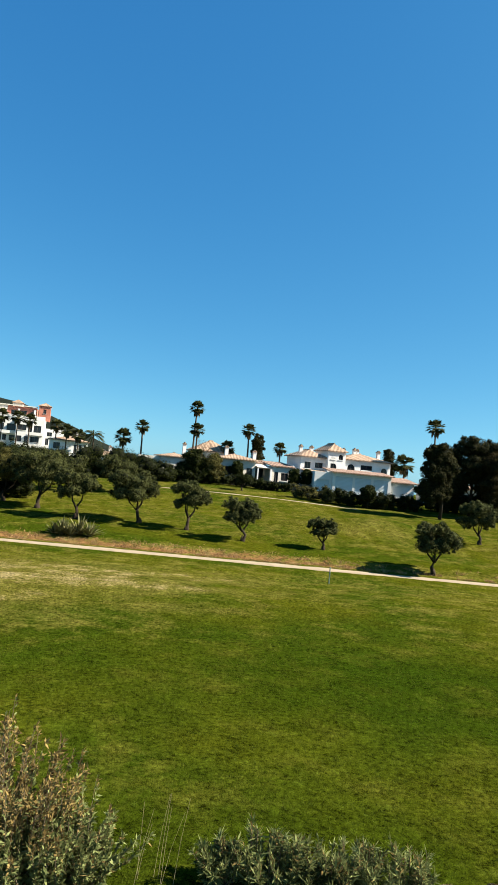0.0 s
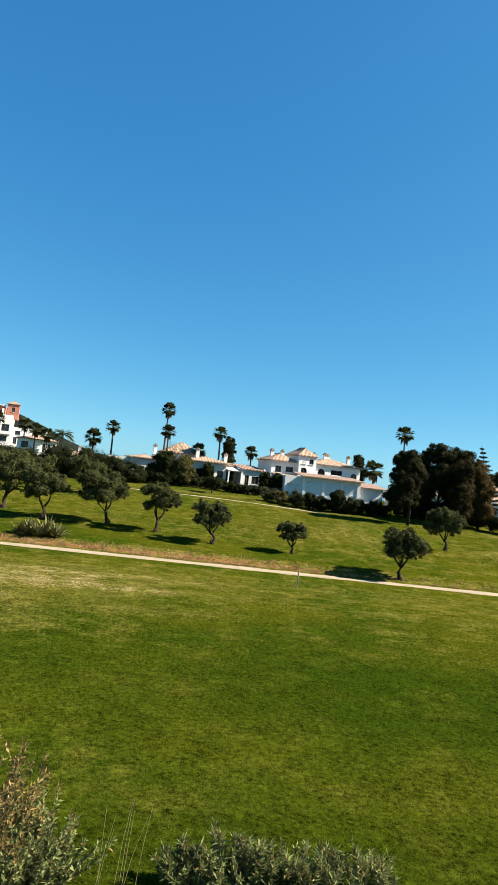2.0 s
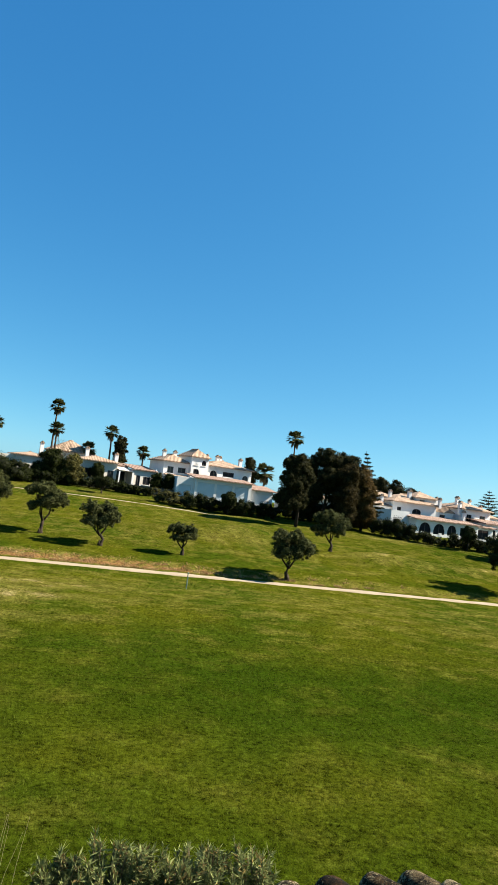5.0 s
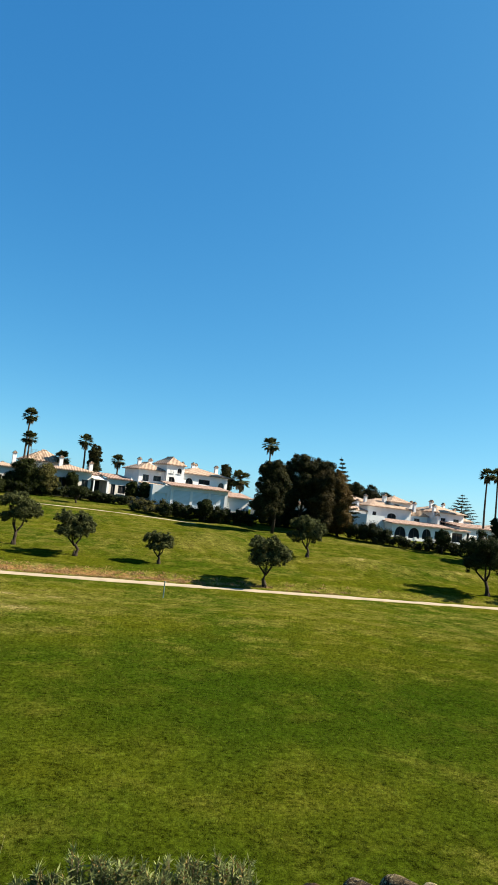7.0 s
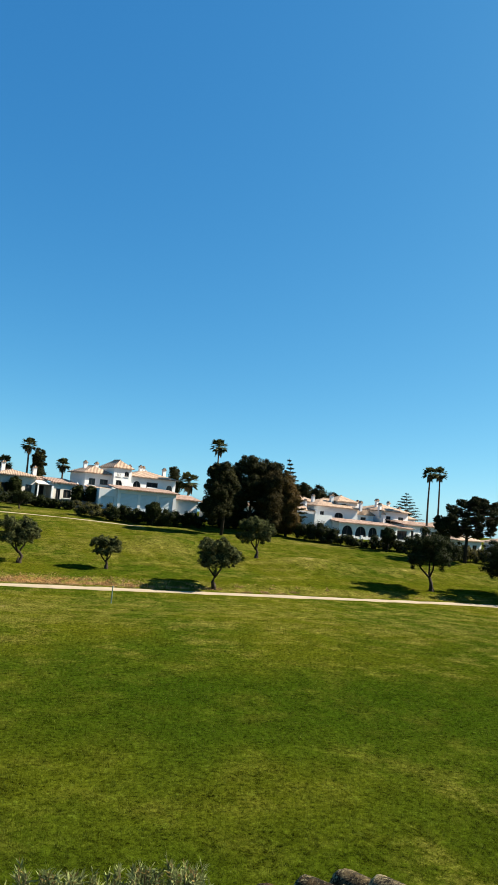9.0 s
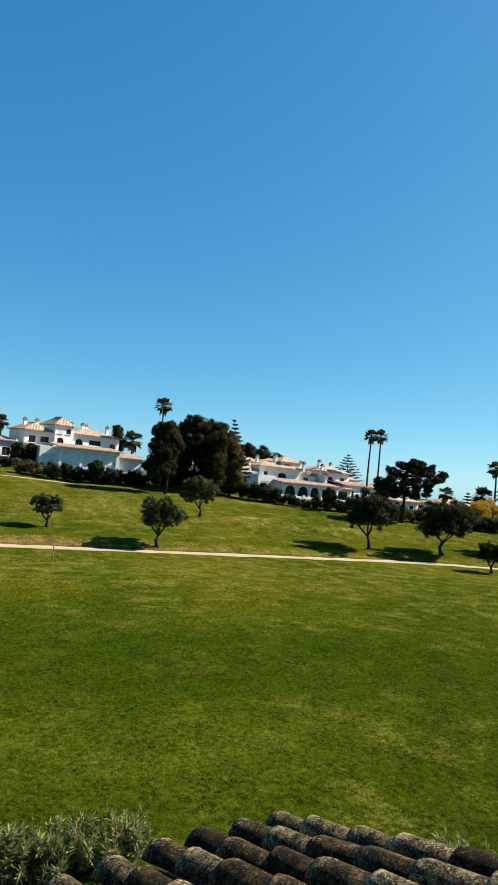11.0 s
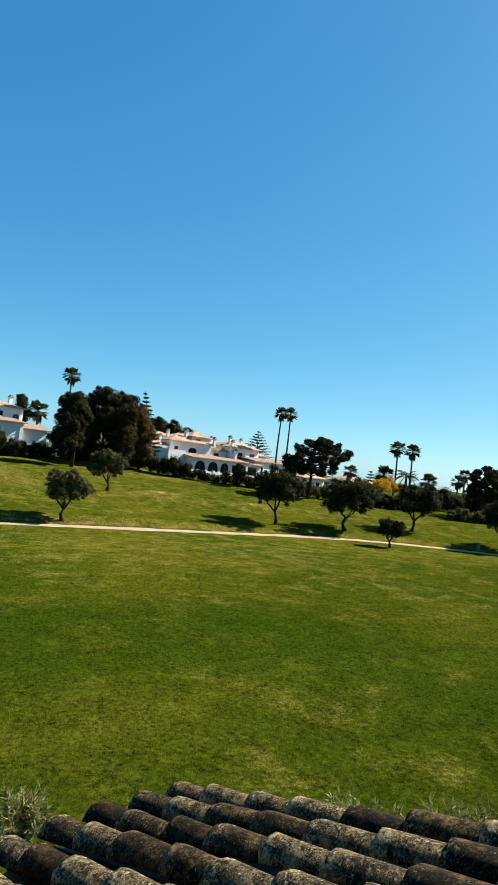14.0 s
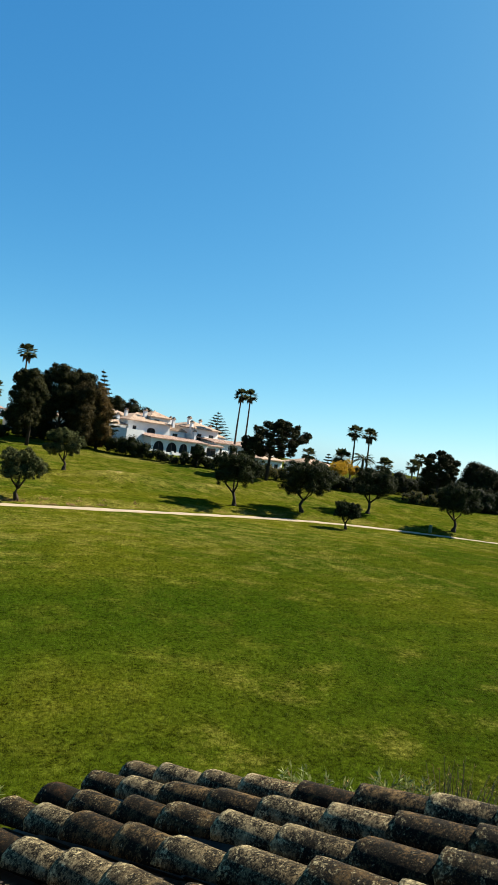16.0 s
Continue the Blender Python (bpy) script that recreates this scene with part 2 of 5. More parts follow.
MAT_ROOF_RED = roof_tiles_far("red_clay_roof", (0.10, 0.05, 0.032), (0.21, 0.12, 0.08), (0.34, 0.24, 0.175))
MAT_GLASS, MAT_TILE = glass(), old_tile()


# ---- makers ----
def part(name, mesh, material, parent, label="", smooth=False):
    """Links a mesh, or (verts, faces), as one object under a thing."""
    if not isinstance(mesh, bpy.types.Mesh):
        verts, faces = mesh
        mesh = bpy.data.meshes.new(name)
        mesh.from_pydata([tuple(map(float, v)) for v in verts], [], [tuple(map(int, f)) for f in faces])
        mesh.materials.append(material)
        if smooth:
            mesh.polygons.foreach_set("use_smooth", [True] * len(mesh.polygons))
        mesh.update()
    ob = new(name, mesh)
    if parent:
        ob.parent = parent
    return tagged(ob, label)


def thing(name, x, y, z, label, category, group="", kind="", rz=0.0, scale=1.0):
    ob = new(name)
    ob.matrix_basis = pose(x, y, z, 0, 0, rz) @ Matrix.Scale(scale, 4)
    return tagged(ob, label, category, group, kind)


def join(*meshes):
    verts, faces, n = [], [], 0
    for v, f in meshes:
        verts.extend(v)
        faces.extend([tuple(i + n for i in face) for face in f])
        n += len(v)
    return verts, faces


def box(x0, x1, y0, y1, z0, z1):
    v = [(x, y, z) for z in (z0, z1) for y in (y0, y1) for x in (x0, x1)]
    return v, [(0, 2, 3, 1), (4, 5, 7, 6), (0, 1, 5, 4), (2, 6, 7, 3), (0, 4, 6, 2), (1, 3, 7, 5)]


def prism(outline, y0, y1):
    """An outline of (x, z), run from y0 to y1."""
    n = len(outline)
    v = [(x, y0, z) for x, z in outline] + [(x, y1, z) for x, z in outline]
    return v, [tuple(range(n)), tuple(range(2 * n - 1, n - 1, -1))] + [(i, i + n, (i + 1) % n + n, (i + 1) % n) for i in range(n)]


def tube(points, radii, sides=7):
    pts = [Vector(p) for p in points]
    verts, faces = [], []
    for i, (p, r) in enumerate(zip(pts, radii)):
        d = (pts[min(i + 1, len(pts) - 1)] - pts[max(i - 1, 0)]).normalized()
        a = d.orthogonal().normalized() if abs(d.z) < 0.95 else Vector((1, 0, 0))
        a = (a - d * a.dot(d)).normalized()
        b = d.cross(a)
        for k in range(sides):
            t = 2 * math.pi * k / sides
            verts.append(p + (a * math.cos(t) + b * math.sin(t)) * r)
    for i in range(len(pts) - 1):
        for k in range(sides):
            q = (k + 1) % sides
            faces.append((i * sides + k, i * sides + q, (i + 1) * sides + q, (i + 1) * sides + k))
    faces.append(tuple(range(sides - 1, -1, -1)))
    faces.append(tuple((len(pts) - 1) * sides + k for k in range(sides)))
    return verts, faces


def leaf_cloud(rng, clumps, count, length, width, droop=0.0, shell=0.55, outward=1.1):
    """Small leaves strewn over clumps of (centre, radii), facing mostly outwards: an array of triangles."""
    c = np.array([[*a] for a, _ in clumps], float)
    r = np.array([[*b] if hasattr(b, "__len__") else [b] * 3 for _, b in clumps], float)
    vol = (r.prod(1)) ** 0.66
    pick = rng.choice(len(clumps), count, p=vol / vol.sum())
    d = rng.normal(size=(count, 3))
    d /= np.linalg.norm(d, axis=1)[:, None]
    rad = shell + (1.08 - shell) * rng.random(count) ** 0.6
    pos = c[pick] + d * r[pick] * rad[:, None]
    face = d * outward + rng.normal(size=(count, 3)) * 0.62 + np.array([0, 0, 0.25 - droop])
    face /= np.linalg.norm(face, axis=1)[:, None]
    way = np.cross(face, rng.normal(size=(count, 3)))
    way /= np.linalg.norm(way, axis=1)[:, None] + 1e-9
    side = np.cross(face, way)
    ln = length * (0.6 + 0.8 * rng.random(count))[:, None]
    wd = width * (0.6 + 0.8 * rng.random(count))[:, None]
    return np.stack([pos - side * wd * 0.5, pos + side * wd * 0.5, pos + way * ln], 1)


def leaf_mesh(name, tris, material, core=(), core_material=None):
    """A mesh of loose triangles, and of (verts, faces) for the inner mass."""
    v = [tris.reshape(-1, 3)]
    f = [np.arange(3 * len(tris)).reshape(-1, 3)]
    n = 3 * len(tris)
    for cv, cf in core:
        v.append(np.asarray(cv))
        f.append(np.asarray(cf) + n)
        n += len(cv)
    v, f = np.concatenate(v), np.concatenate(f)
    m = bpy.data.meshes.new(name)
    m.vertices.add(len(v))
    m.vertices.foreach_set("co", v.ravel().astype(np.float32))
    m.loops.add(f.size)
    m.loops.foreach_set("vertex_index", f.ravel().astype(np.int32))
    m.polygons.add(len(f))
    m.polygons.foreach_set("loop_start", (np.arange(len(f)) * 3).astype(np.int32))
    m.materials.append(material)
    if core_material:
        m.materials.append(core_material)
        m.polygons.foreach_set("material_index", (np.arange(len(f)) >= len(tris)).astype(np.int32))
    m.update(calc_edges=True)
    m.validate()
    return m


_t = (1 + 5 ** 0.5) / 2
ICO = np.array([(-1, _t, 0), (1, _t, 0), (-1, -_t, 0), (1, -_t, 0), (0, -1, _t), (0, 1, _t), (0, -1, -_t), (0, 1, -_t), (_t, 0, -1), (_t, 0, 1), (-_t, 0, -1), (-_t, 0, 1)]) / math.sqrt(1 + _t * _t)
ICO_FACES = [(0, 11, 5), (0, 5, 1), (0, 1, 7), (0, 7, 10), (0, 10, 11), (1, 5, 9), (5, 11, 4), (11, 10, 2), (10, 7, 6), (7, 1, 8), (3, 9, 4), (3, 4, 2), (3, 2, 6), (3, 6, 8), (3, 8, 9), (4, 9, 5), (2, 4, 11), (6, 2, 10), (8, 6, 7), (9, 8, 1)]


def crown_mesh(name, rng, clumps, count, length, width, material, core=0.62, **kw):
    """Leaves over an uneven inner mass that stops the light, painted dark as shade."""
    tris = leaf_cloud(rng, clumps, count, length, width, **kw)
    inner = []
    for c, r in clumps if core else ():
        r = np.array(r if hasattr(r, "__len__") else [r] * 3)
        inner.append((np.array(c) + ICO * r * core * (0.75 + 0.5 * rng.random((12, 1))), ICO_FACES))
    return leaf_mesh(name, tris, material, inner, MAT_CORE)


# ---- the lie of the land ----
def smooth(a, b, v):
    v = np.clip((v - a) / (b - a), 0, 1)
    return v * v * (3 - 2 * v)


def path_line(x):
    """The gravel path's middle, as y over x."""
    x = np.asarray(x, float)
    bend = 47.6 - 0.0135 * np.clip(x - 36, 0, 28) ** 2
    return bend - 0.756 * np.clip(x - 64, 0, None) * np.exp(-np.clip(x - 64, 0, None) / 60)


def ground_z(x, y):
    x, y = np.asarray(x, float), np.asarray(y, float)
    s = y - path_line(x)
    near = 0.03 * np.clip(-s, 0, 60) * smooth(0, 14, -s)
    k = 0.08 - 0.035 * smooth(45, 80, x)
    far = k * np.clip(s, 0, 50) + 0.03 * np.clip(s - 50, 0, 20) - 0.05 * np.clip(s - 95, 0, 900) - 0.055 * np.clip(s - 38, 0, 400) * smooth(68, 92, x)
    mounds = 1.5 * np.exp(-((x - 14) / 8) ** 2 - ((y - 65) / 4) ** 2) + 1.0 * np.exp(-((x - 29) / 5.5) ** 2 - ((y - 60.4) / 1.9) ** 2) + 0.6 * np.exp(-((x - 39.5) / 5) ** 2 - ((y - 59.6) / 1.7) ** 2) + 0.35 * np.exp(-((x - 52) / 5) ** 2 - ((y - 59.0) / 1.6) ** 2)
    bank = 0.28 * smooth(1.1, 2.6, s)
    return np.where(s < 0, near, far + bank) + mounds


def gz(x, y):
    return float(ground_z(x, y))


def build_ground():
    far = [220, 300, 450, 800, 1500, 2500, 4000]
    xs = np.r_[[-v for v in far[::-1]], np.arange(-150, 201, 2.0), far]
    ys = np.r_[[-v for v in far[::-1]], np.arange(-150, -4, 12.0), np.arange(-4, 110, 1.0), np.arange(112, 200, 4.0), far]
    gx, gy = np.meshgrid(xs, ys)
    z = ground_z(gx, gy) - 0.0
    nx, ny = len(xs), len(ys)
    verts = np.stack([gx, gy, z], -1).reshape(-1, 3)
    i = (np.arange(ny - 1)[:, None] * nx + np.arange(nx - 1)).ravel()
    faces = np.stack([i, i + 1, i + nx + 1, i + nx], 1)
    ob = part("ground", (verts.tolist(), faces.tolist()), MAT_GRASS, None, smooth=True)
    tagged(ob, "mown green golf lawn with dry straw-coloured patches", "lawn", kind="structure")
    s = gy - path_line(gx)
    dry = (0.5 + 0.25 * smooth(14, -2, gx)) * np.exp(-((s - 1.7) / 0.9) ** 2) * (s > 0) + 0.34 * np.exp(-((s + 7) / 8) ** 2) + 0.27 * smooth(4, 10, s)
    # dry patches; on the mound crests they paint the sunlit tops
    for cx, cy, rx, ry, a in ((-11, 33, 6, 2.2, 0.5), (-8.5, 24, 2.2, 1.2, 0.5), (-10.5, 26.5, 2.5, 1.0, 0.5), (-3.5, 33.5, 5, 1.2, 0.5), (-2.5, 28, 2.5, 1.2, 0.45), (15, 33, 9, 1.5, 0.2), (28, 34, 9, 2, 0.15), (8, 29, 3, 1.0, 0.2), (-9, 29, 9, 9, 0.46), (-12, 37, 6, 2.0, 0.35), (-13, 28, 4, 2.0, 0.5), (-4, 38, 6, 1.6, 0.35), (-16, 33, 4, 3, 0.4), (12, 62.5, 5, 2.2, 0.35), (28.5, 60.0, 4.5, 1.3, 0.5), (39.5, 59.3, 4.5, 1.0, 0.45), (52, 58.6, 5, 0.9, 0.3), (22, 53.5, 6, 1.2, 0.35), (14, 84.0, 9, 1.0, 0.6), (-2, 91, 9, 1.2, 0.5), (40, 78, 10, 1.5, 0.5)):
        dry += 0.78 * a * np.exp(-((gx - cx) / rx) ** 2 - ((gy - cy) / ry) ** 2)
    dry += 0.26 * np.exp(-((gx - 26) / 13) ** 2 - ((gy - 25) / 8) ** 2) + 0.2 * np.exp(-((gx - 12) / 5) ** 2 - ((gy - 11) / 4) ** 2)
    dry -= 0.45 * np.exp(-((gx - 6) / 12) ** 2 - ((gy - 17.5) / 5) ** 2)
    # lush grass, and shade painted behind the mounds with the same mask
    lush_shade = 1.0 * np.exp(-((gx - 6) / 14) ** 2 - ((gy - 19) / 4.0) ** 2) + 0.35 * smooth(6, 16, gx - 0.25 * gy) * smooth(-4, -12, s) + 0.55 * smooth(13, 9.5, gy) + 0.3 * smooth(32, 22, gy) * smooth(-4, 4, gx) * smooth(26, 14, gx) + 0.35 * smooth(22, 34, gx) * smooth(6, 14, s) + 0.5 * np.exp(-((gx - 20) / 9) ** 2 - ((gy - 70) / 3) ** 2) + 0.45 * np.exp(-((gx - 34) / 9) ** 2 - ((gy - 63.5) / 1.5) ** 2)
    ob.data.attributes.new("lush_shade", "FLOAT", "POINT").data.foreach_set("value", np.clip(lush_shade, 0, 1).ravel().astype(np.float32))
    bare = (0.45 + 0.45 * smooth(16, 2, gx)) * np.exp(-((s - 1.7) / 0.8) ** 2) * (s > 0)
    ob.data.attributes.new("bare", "FLOAT", "POINT").data.foreach_set("value", bare.ravel().astype(np.float32))
    ob.data.attributes.new("dry", "FLOAT", "POINT").data.foreach_set("value", dry.ravel().astype(np.float32))


build_ground()


def build_path():
    xs = np.arange(-140, 160, 1.0)
    c = path_line(xs)
    rng = np.random.default_rng(5)
    w = 0.52 + 0.05 * np.sin(xs * 0.37) + 0.06 * rng.normal(size=len(xs))
    rows = []
    for off, lift in ((-1, -0.05), (-0.93, 0.03), (0, 0.06), (0.93, 0.03), (1, -0.05)):
        y = c + off * w
        rows.append(np.stack([xs, y, ground_z(xs, y) + lift], 1))
    v = np.stack(rows, 1).reshape(-1, 3)
    f = [(i * 5 + k, (i + 1) * 5 + k, (i + 1) * 5 + k + 1, i * 5 + k + 1) for i in range(len(xs) - 1) for k in range(4)]
    tagged(part("path", (v.tolist(), f), MAT_PATH, None, smooth=True), "pale sandy gravel cart path across the lawn", "path", kind="structure")


build_path()


def build_upper_path():
    """A worn, narrow track in front of the hedges."""
    xs = np.arange(-14, 16, 0.75)
    c = 87.3 - 0.0022 * np.clip(xs + 8, 0, None) ** 2.45
    rng = np.random.default_rng(6)
    w = (0.2 + 0.08 * rng.normal(size=len(xs))) * smooth(-14, -9, xs) * smooth(16, 12, xs) + 0.05
    rows = []
    for off, lift in ((-1, -0.05), (-0.85, 0.03), (0.85, 0.03), (1, -0.05)):
        y = c + off * w
        rows.append(np.stack([xs, y, ground_z(xs, y) + lift], 1))
    v = np.stack(rows, 1).reshape(-1, 3)
    f = [(i * 4 + k, (i + 1) * 4 + k, (i + 1) * 4 + k + 1, i * 4 + k + 1) for i in range(len(xs) - 1) for k in range(3)]
    tagged(part("path", (v.tolist(), f), MAT_PATH, None, smooth=True), "narrow worn sandy track before the hedges", "path", kind="structure")


build_upper_path()


# ---- trees ----
def broad_tree(seed, height, width, lean=0.0, leaves=4200, fork=0.25, leaf=0.12, lobes=19, material=None):
    """Meshes of a twisted trunk with spreading limbs, and of a lobed crown; base at the origin."""
    rng = np.random.default_rng(seed)
    tubes, clumps = [], []
    base_r = 0.022 * height + 0.03
    width *= 0.86
    top = Vector((lean * height * fork * 1.5, 0.03 * height, height * fork))
    kink = Vector((rng.normal() * 0.03 * height - lean * 0.2, rng.normal() * 0.03 * height, height * fork * 0.55))
    tubes.append(tube([(0, 0, -0.25), (0.02, 0, 0.08), (kink.x * 0.5, kink.y * 0.5, 0.3), kink, top], [base_r * 2.3, base_r * 1.7, base_r * 1.15, base_r * 1.05, base_r * 0.95], 9))
    for _ in range(3):  # burrs at the foot
        a = rng.random() * 6.283
        foot = Vector((math.cos(a), math.sin(a), 0)) * base_r
        tubes.append(tube([foot * 1.5 - Vector((0, 0, 0.2)), foot * 1.1 + Vector((0, 0, 0.2)), foot * 0.4 + Vector((0, 0, 0.5))], [base_r * 0.9, base_r * 0.75, base_r * 0.2], 6))
    boughs = []
    for k in range(3):
        a = 2.1 * k + rng.random()
        end = top + Vector((math.cos(a) * width * 0.2 + lean * height * 0.2, math.sin(a) * width * 0.2, height * 0.26))
        bend = top.lerp(end, 0.5) + Vector((math.cos(a), math.sin(a), -0.4)) * 0.05 * height
        tubes.append(tube([top - Vector((0, 0, 0.15)), bend, end], [base_r * 0.72, base_r * 0.55, base_r * 0.36], 7))
        boughs.append(end)
    mid_z, half = height * 0.69, height * 0.30
    drift = lean * height * 0.7
    for k in range(lobes):
        a = 2.4 * k + rng.random() * 0.6
        q = 0.25 + 0.62 * ((k + 0.5) / lobes) ** 0.6
        up = math.sin(1.9 * k + rng.random()) * math.sqrt(max(0, 1 - q * q)) * (0.85 if k % 3 else 1.0)
        c = Vector((drift + math.cos(a) * width * 0.5 * q, math.sin(a) * width * 0.5 * q, mid_z + up * half * 0.78))
        r = width * (0.11 + 0.07 * rng.random())
        clumps.append((tuple(c), (r, r, r * 0.82)))
        for _ in range(8):
            d = rng.normal(size=3)
            d /= np.linalg.norm(d)
            e = np.array(c) + d * r * (0.8 + 0.55 * rng.random())
            rr = r * (0.22 + 0.26 * rng.random())
            clumps.append((tuple(e), (rr, rr, rr * 0.85)))
        if k % 2 == 0:
            start = min(boughs, key=lambda b: (b - c).length)
            mid = start.lerp(c, 0.5) + Vector((rng.normal(), rng.normal(), -0.4)) * 0.03 * height
            tubes.append(tube([start, mid, c], [base_r * 0.34, base_r * 0.24, base_r * 0.1], 5))
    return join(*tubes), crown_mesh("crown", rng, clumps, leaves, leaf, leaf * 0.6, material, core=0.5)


def mesh_of(name, data, material, soft=False):
    m = bpy.data.meshes.new(name)
    m.from_pydata([tuple(map(float, v)) for v in data[0]], [], [tuple(map(int, f)) for f in data[1]])
    m.materials.append(material)
    if soft:
        m.polygons.foreach_set("use_smooth", [True] * len(m.polygons))
    return m


def plant(name, x, y, label, category, group, pieces, rz=0.0, scale=1.0, z=None):
    root = thing(name, x, y, gz(x, y) if z is None else z, label, category, group, rz=rz, scale=scale)
    for pname, mesh in pieces:
        part(pname, mesh, None, root)
    return root


def tree_kind(seed, material, **kw):
    t, c = broad_tree(seed, material=material, **kw)
    return [("trunk", mesh_of("trunk", t, MAT_BARK, True)), ("crown", c)]


OLIVE_ROW = "olive trees along the gravel path"
OLIVE = "silvery-green olive tree with a gnarled trunk on the lawn"
for i, (x, y, h, w, lean) in enumerate((
    (-20.1, 61.5, 5.8, 6.2, 0.05), (-15.3, 57.7, 4.6, 4.3, -0.03), (-9.6, 58.7, 4.9, 5.3, -0.18), (-5.0, 57.2, 4.6, 4.1, 0.05),
    (0.2, 54.4, 3.8, 3.7, -0.1), (7.1, 53.9, 2.8, 2.6, -0.08), (15.2, 49.2, 4.2, 4.1, 0.05), (23.2, 61.3, 4.1, 4.4, -0.05))):
    plant("olive_tree", x, y, OLIVE if i not in (5,) else "small olive tree with a thick gnarled trunk on the lawn", "olive tree", OLIVE_ROW, tree_kind(20 + i, MAT_OLIVE, height=h, width=w, lean=lean, leaves=int(2500 * w * h ** 0.5)))
for i, (x, y, h, w, lean) in enumerate(((37.6, 51.4, 5.7, 5.8, -0.08), (45.4, 49.8, 5.6, 6.8, 0.14), (56.0, 50.0, 5.5, 5.6, 0.17), (45.2, 42.9, 2.8, 2.9, 0.0), (61.5, 41.9, 5.3, 5.9, 0.03))):
    plant("olive_tree", x, y, "dark green olive tree with a leaning trunk beside the path" if h > 3 else "young dark green olive tree close to the path", "olive tree", OLIVE_ROW, tree_kind(40 + i, MAT_OLIVE_DARK, height=h, width=w, lean=lean, leaves=int(2500 * w * h ** 0.5)))
plant("olive_tree", -0.5, 92.5, "small distant olive tree before the hedge", "olive tree", "", tree_kind(51, MAT_OLIVE_DARK, height=2.6, width=2.6, leaves=5000))
for i, (x, y, h, w) in enumerate(((-24.5, 64, 5.2, 6.5), (-27, 70, 5.9, 7.0), (-22, 75, 4.6, 6.0), (-30, 62, 5.8, 6.0), (-16, 78, 4.4, 5.5), (-33, 74, 6.6, 7))):
    plant("olive_tree", x, y, "dense grey-green tree in the grove beside the lawn", "tree", "grove at the lawn's edge", tree_kind(60 + i, MAT_HEDGE_DRY if i == 0 else MAT_OLIVE if i % 2 == 0 else MAT_HEDGE_DRY if i == 3 else MAT_OLIVE_DARK, height=h, width=w, leaves=26000, fork=0.2))


def pine_mesh(seed, height, blobs, leaves, material, leaf=0.2, trunk_r=0.24, core=0.7):
    """blobs: rows of (x, y, z, rx, rz) for the crown's masses."""
    rng = np.random.default_rng(seed)
    tubes = [tube([(0, 0, -0.3), (0.15, 0, height * 0.35), (0, 0, height * 0.85)], [trunk_r, trunk_r * 0.8, trunk_r * 0.25], 8)]
    clumps = []
    for x, y, z, rx, rz in blobs:
        tubes.append(tube([(0.1, 0, max(0.5, z - rz)), (x * 0.6, y * 0.6, z - rz * 0.3), (x, y, z)], [trunk_r * 0.4, trunk_r * 0.25, 0.04], 6))
        clumps.append(((x, y, z), (rx * 0.85, rx * 0.85, rz * 0.85)))
        for _ in range(26):
            d = rng.normal(size=3)
            d /= np.linalg.norm(d)
            q = 0.55 + 0.4 * rng.random()
            r = rx * (0.20 + 0.16 * rng.random())
            clumps.append(((x + d[0] * rx * q, y + d[1] * rx * q, z + d[2] * rz * q), (r, r, r * 0.8)))
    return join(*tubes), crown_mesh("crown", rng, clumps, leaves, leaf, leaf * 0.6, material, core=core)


def pine(name, x, y, label, seed, height, blobs, leaves, material, category="pine tree", **kw):
    t, c = pine_mesh(seed, height, blobs, int(leaves * 3), material, **kw)
    return plant(name, x, y, label, category, "", [("trunk", mesh_of("trunk", t, MAT_BARK, True)), ("crown", c)])


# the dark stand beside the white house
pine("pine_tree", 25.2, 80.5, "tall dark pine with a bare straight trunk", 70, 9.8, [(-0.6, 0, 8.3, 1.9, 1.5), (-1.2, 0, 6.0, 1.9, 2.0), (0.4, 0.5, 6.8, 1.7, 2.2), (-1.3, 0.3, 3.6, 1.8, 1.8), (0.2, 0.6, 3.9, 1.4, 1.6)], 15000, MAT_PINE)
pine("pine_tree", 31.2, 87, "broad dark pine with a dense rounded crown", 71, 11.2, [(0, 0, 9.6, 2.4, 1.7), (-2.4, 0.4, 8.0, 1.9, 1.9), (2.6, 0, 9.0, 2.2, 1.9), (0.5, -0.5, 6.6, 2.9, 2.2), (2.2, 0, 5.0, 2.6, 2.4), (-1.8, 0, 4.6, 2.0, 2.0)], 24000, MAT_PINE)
pine("cypress_tree", 36.2, 84.5, "dark conifer browning on its sunlit side", 72, 9.4, [(-0.4, 0, 7.4, 1.5, 2.2), (0.0, 0, 5.0, 1.9, 2.4), (0.1, 0, 2.4, 2.1, 2.2)], 13000, MAT_PINE_BROWN, "conifer")
pine("cypress_tree", 33.2, 83.5, "dark conifer with rusty lower branches", 73, 8.8, [(0, 0, 7.6, 1.8, 2.0), (0, 0, 4.8, 2.0, 2.3), (0, 0, 2.3, 1.9, 2.1)], 12000, MAT_PINE_DULL, "conifer")
def open_crown(seed, n, rx, z0, z1, r0, r1, shift=0.0):
    """Scattered small masses for a loose crown."""
    rng = np.random.default_rng(seed)
    out = []
    for k in range(n):
        q = (k + 0.5) / n
        a = 2.4 * k
        z = z0 + (z1 - z0) * q
        reach = rx * math.sqrt(max(0.05, 1 - (2 * q - 0.9) ** 2)) * (0.5 + 0.5 * rng.random())
        r = r0 + (r1 - r0) * rng.random()
        out.append((shift * q + math.cos(a) * reach, math.sin(a) * reach * 0.7, z, r, r * 0.72))
    return out


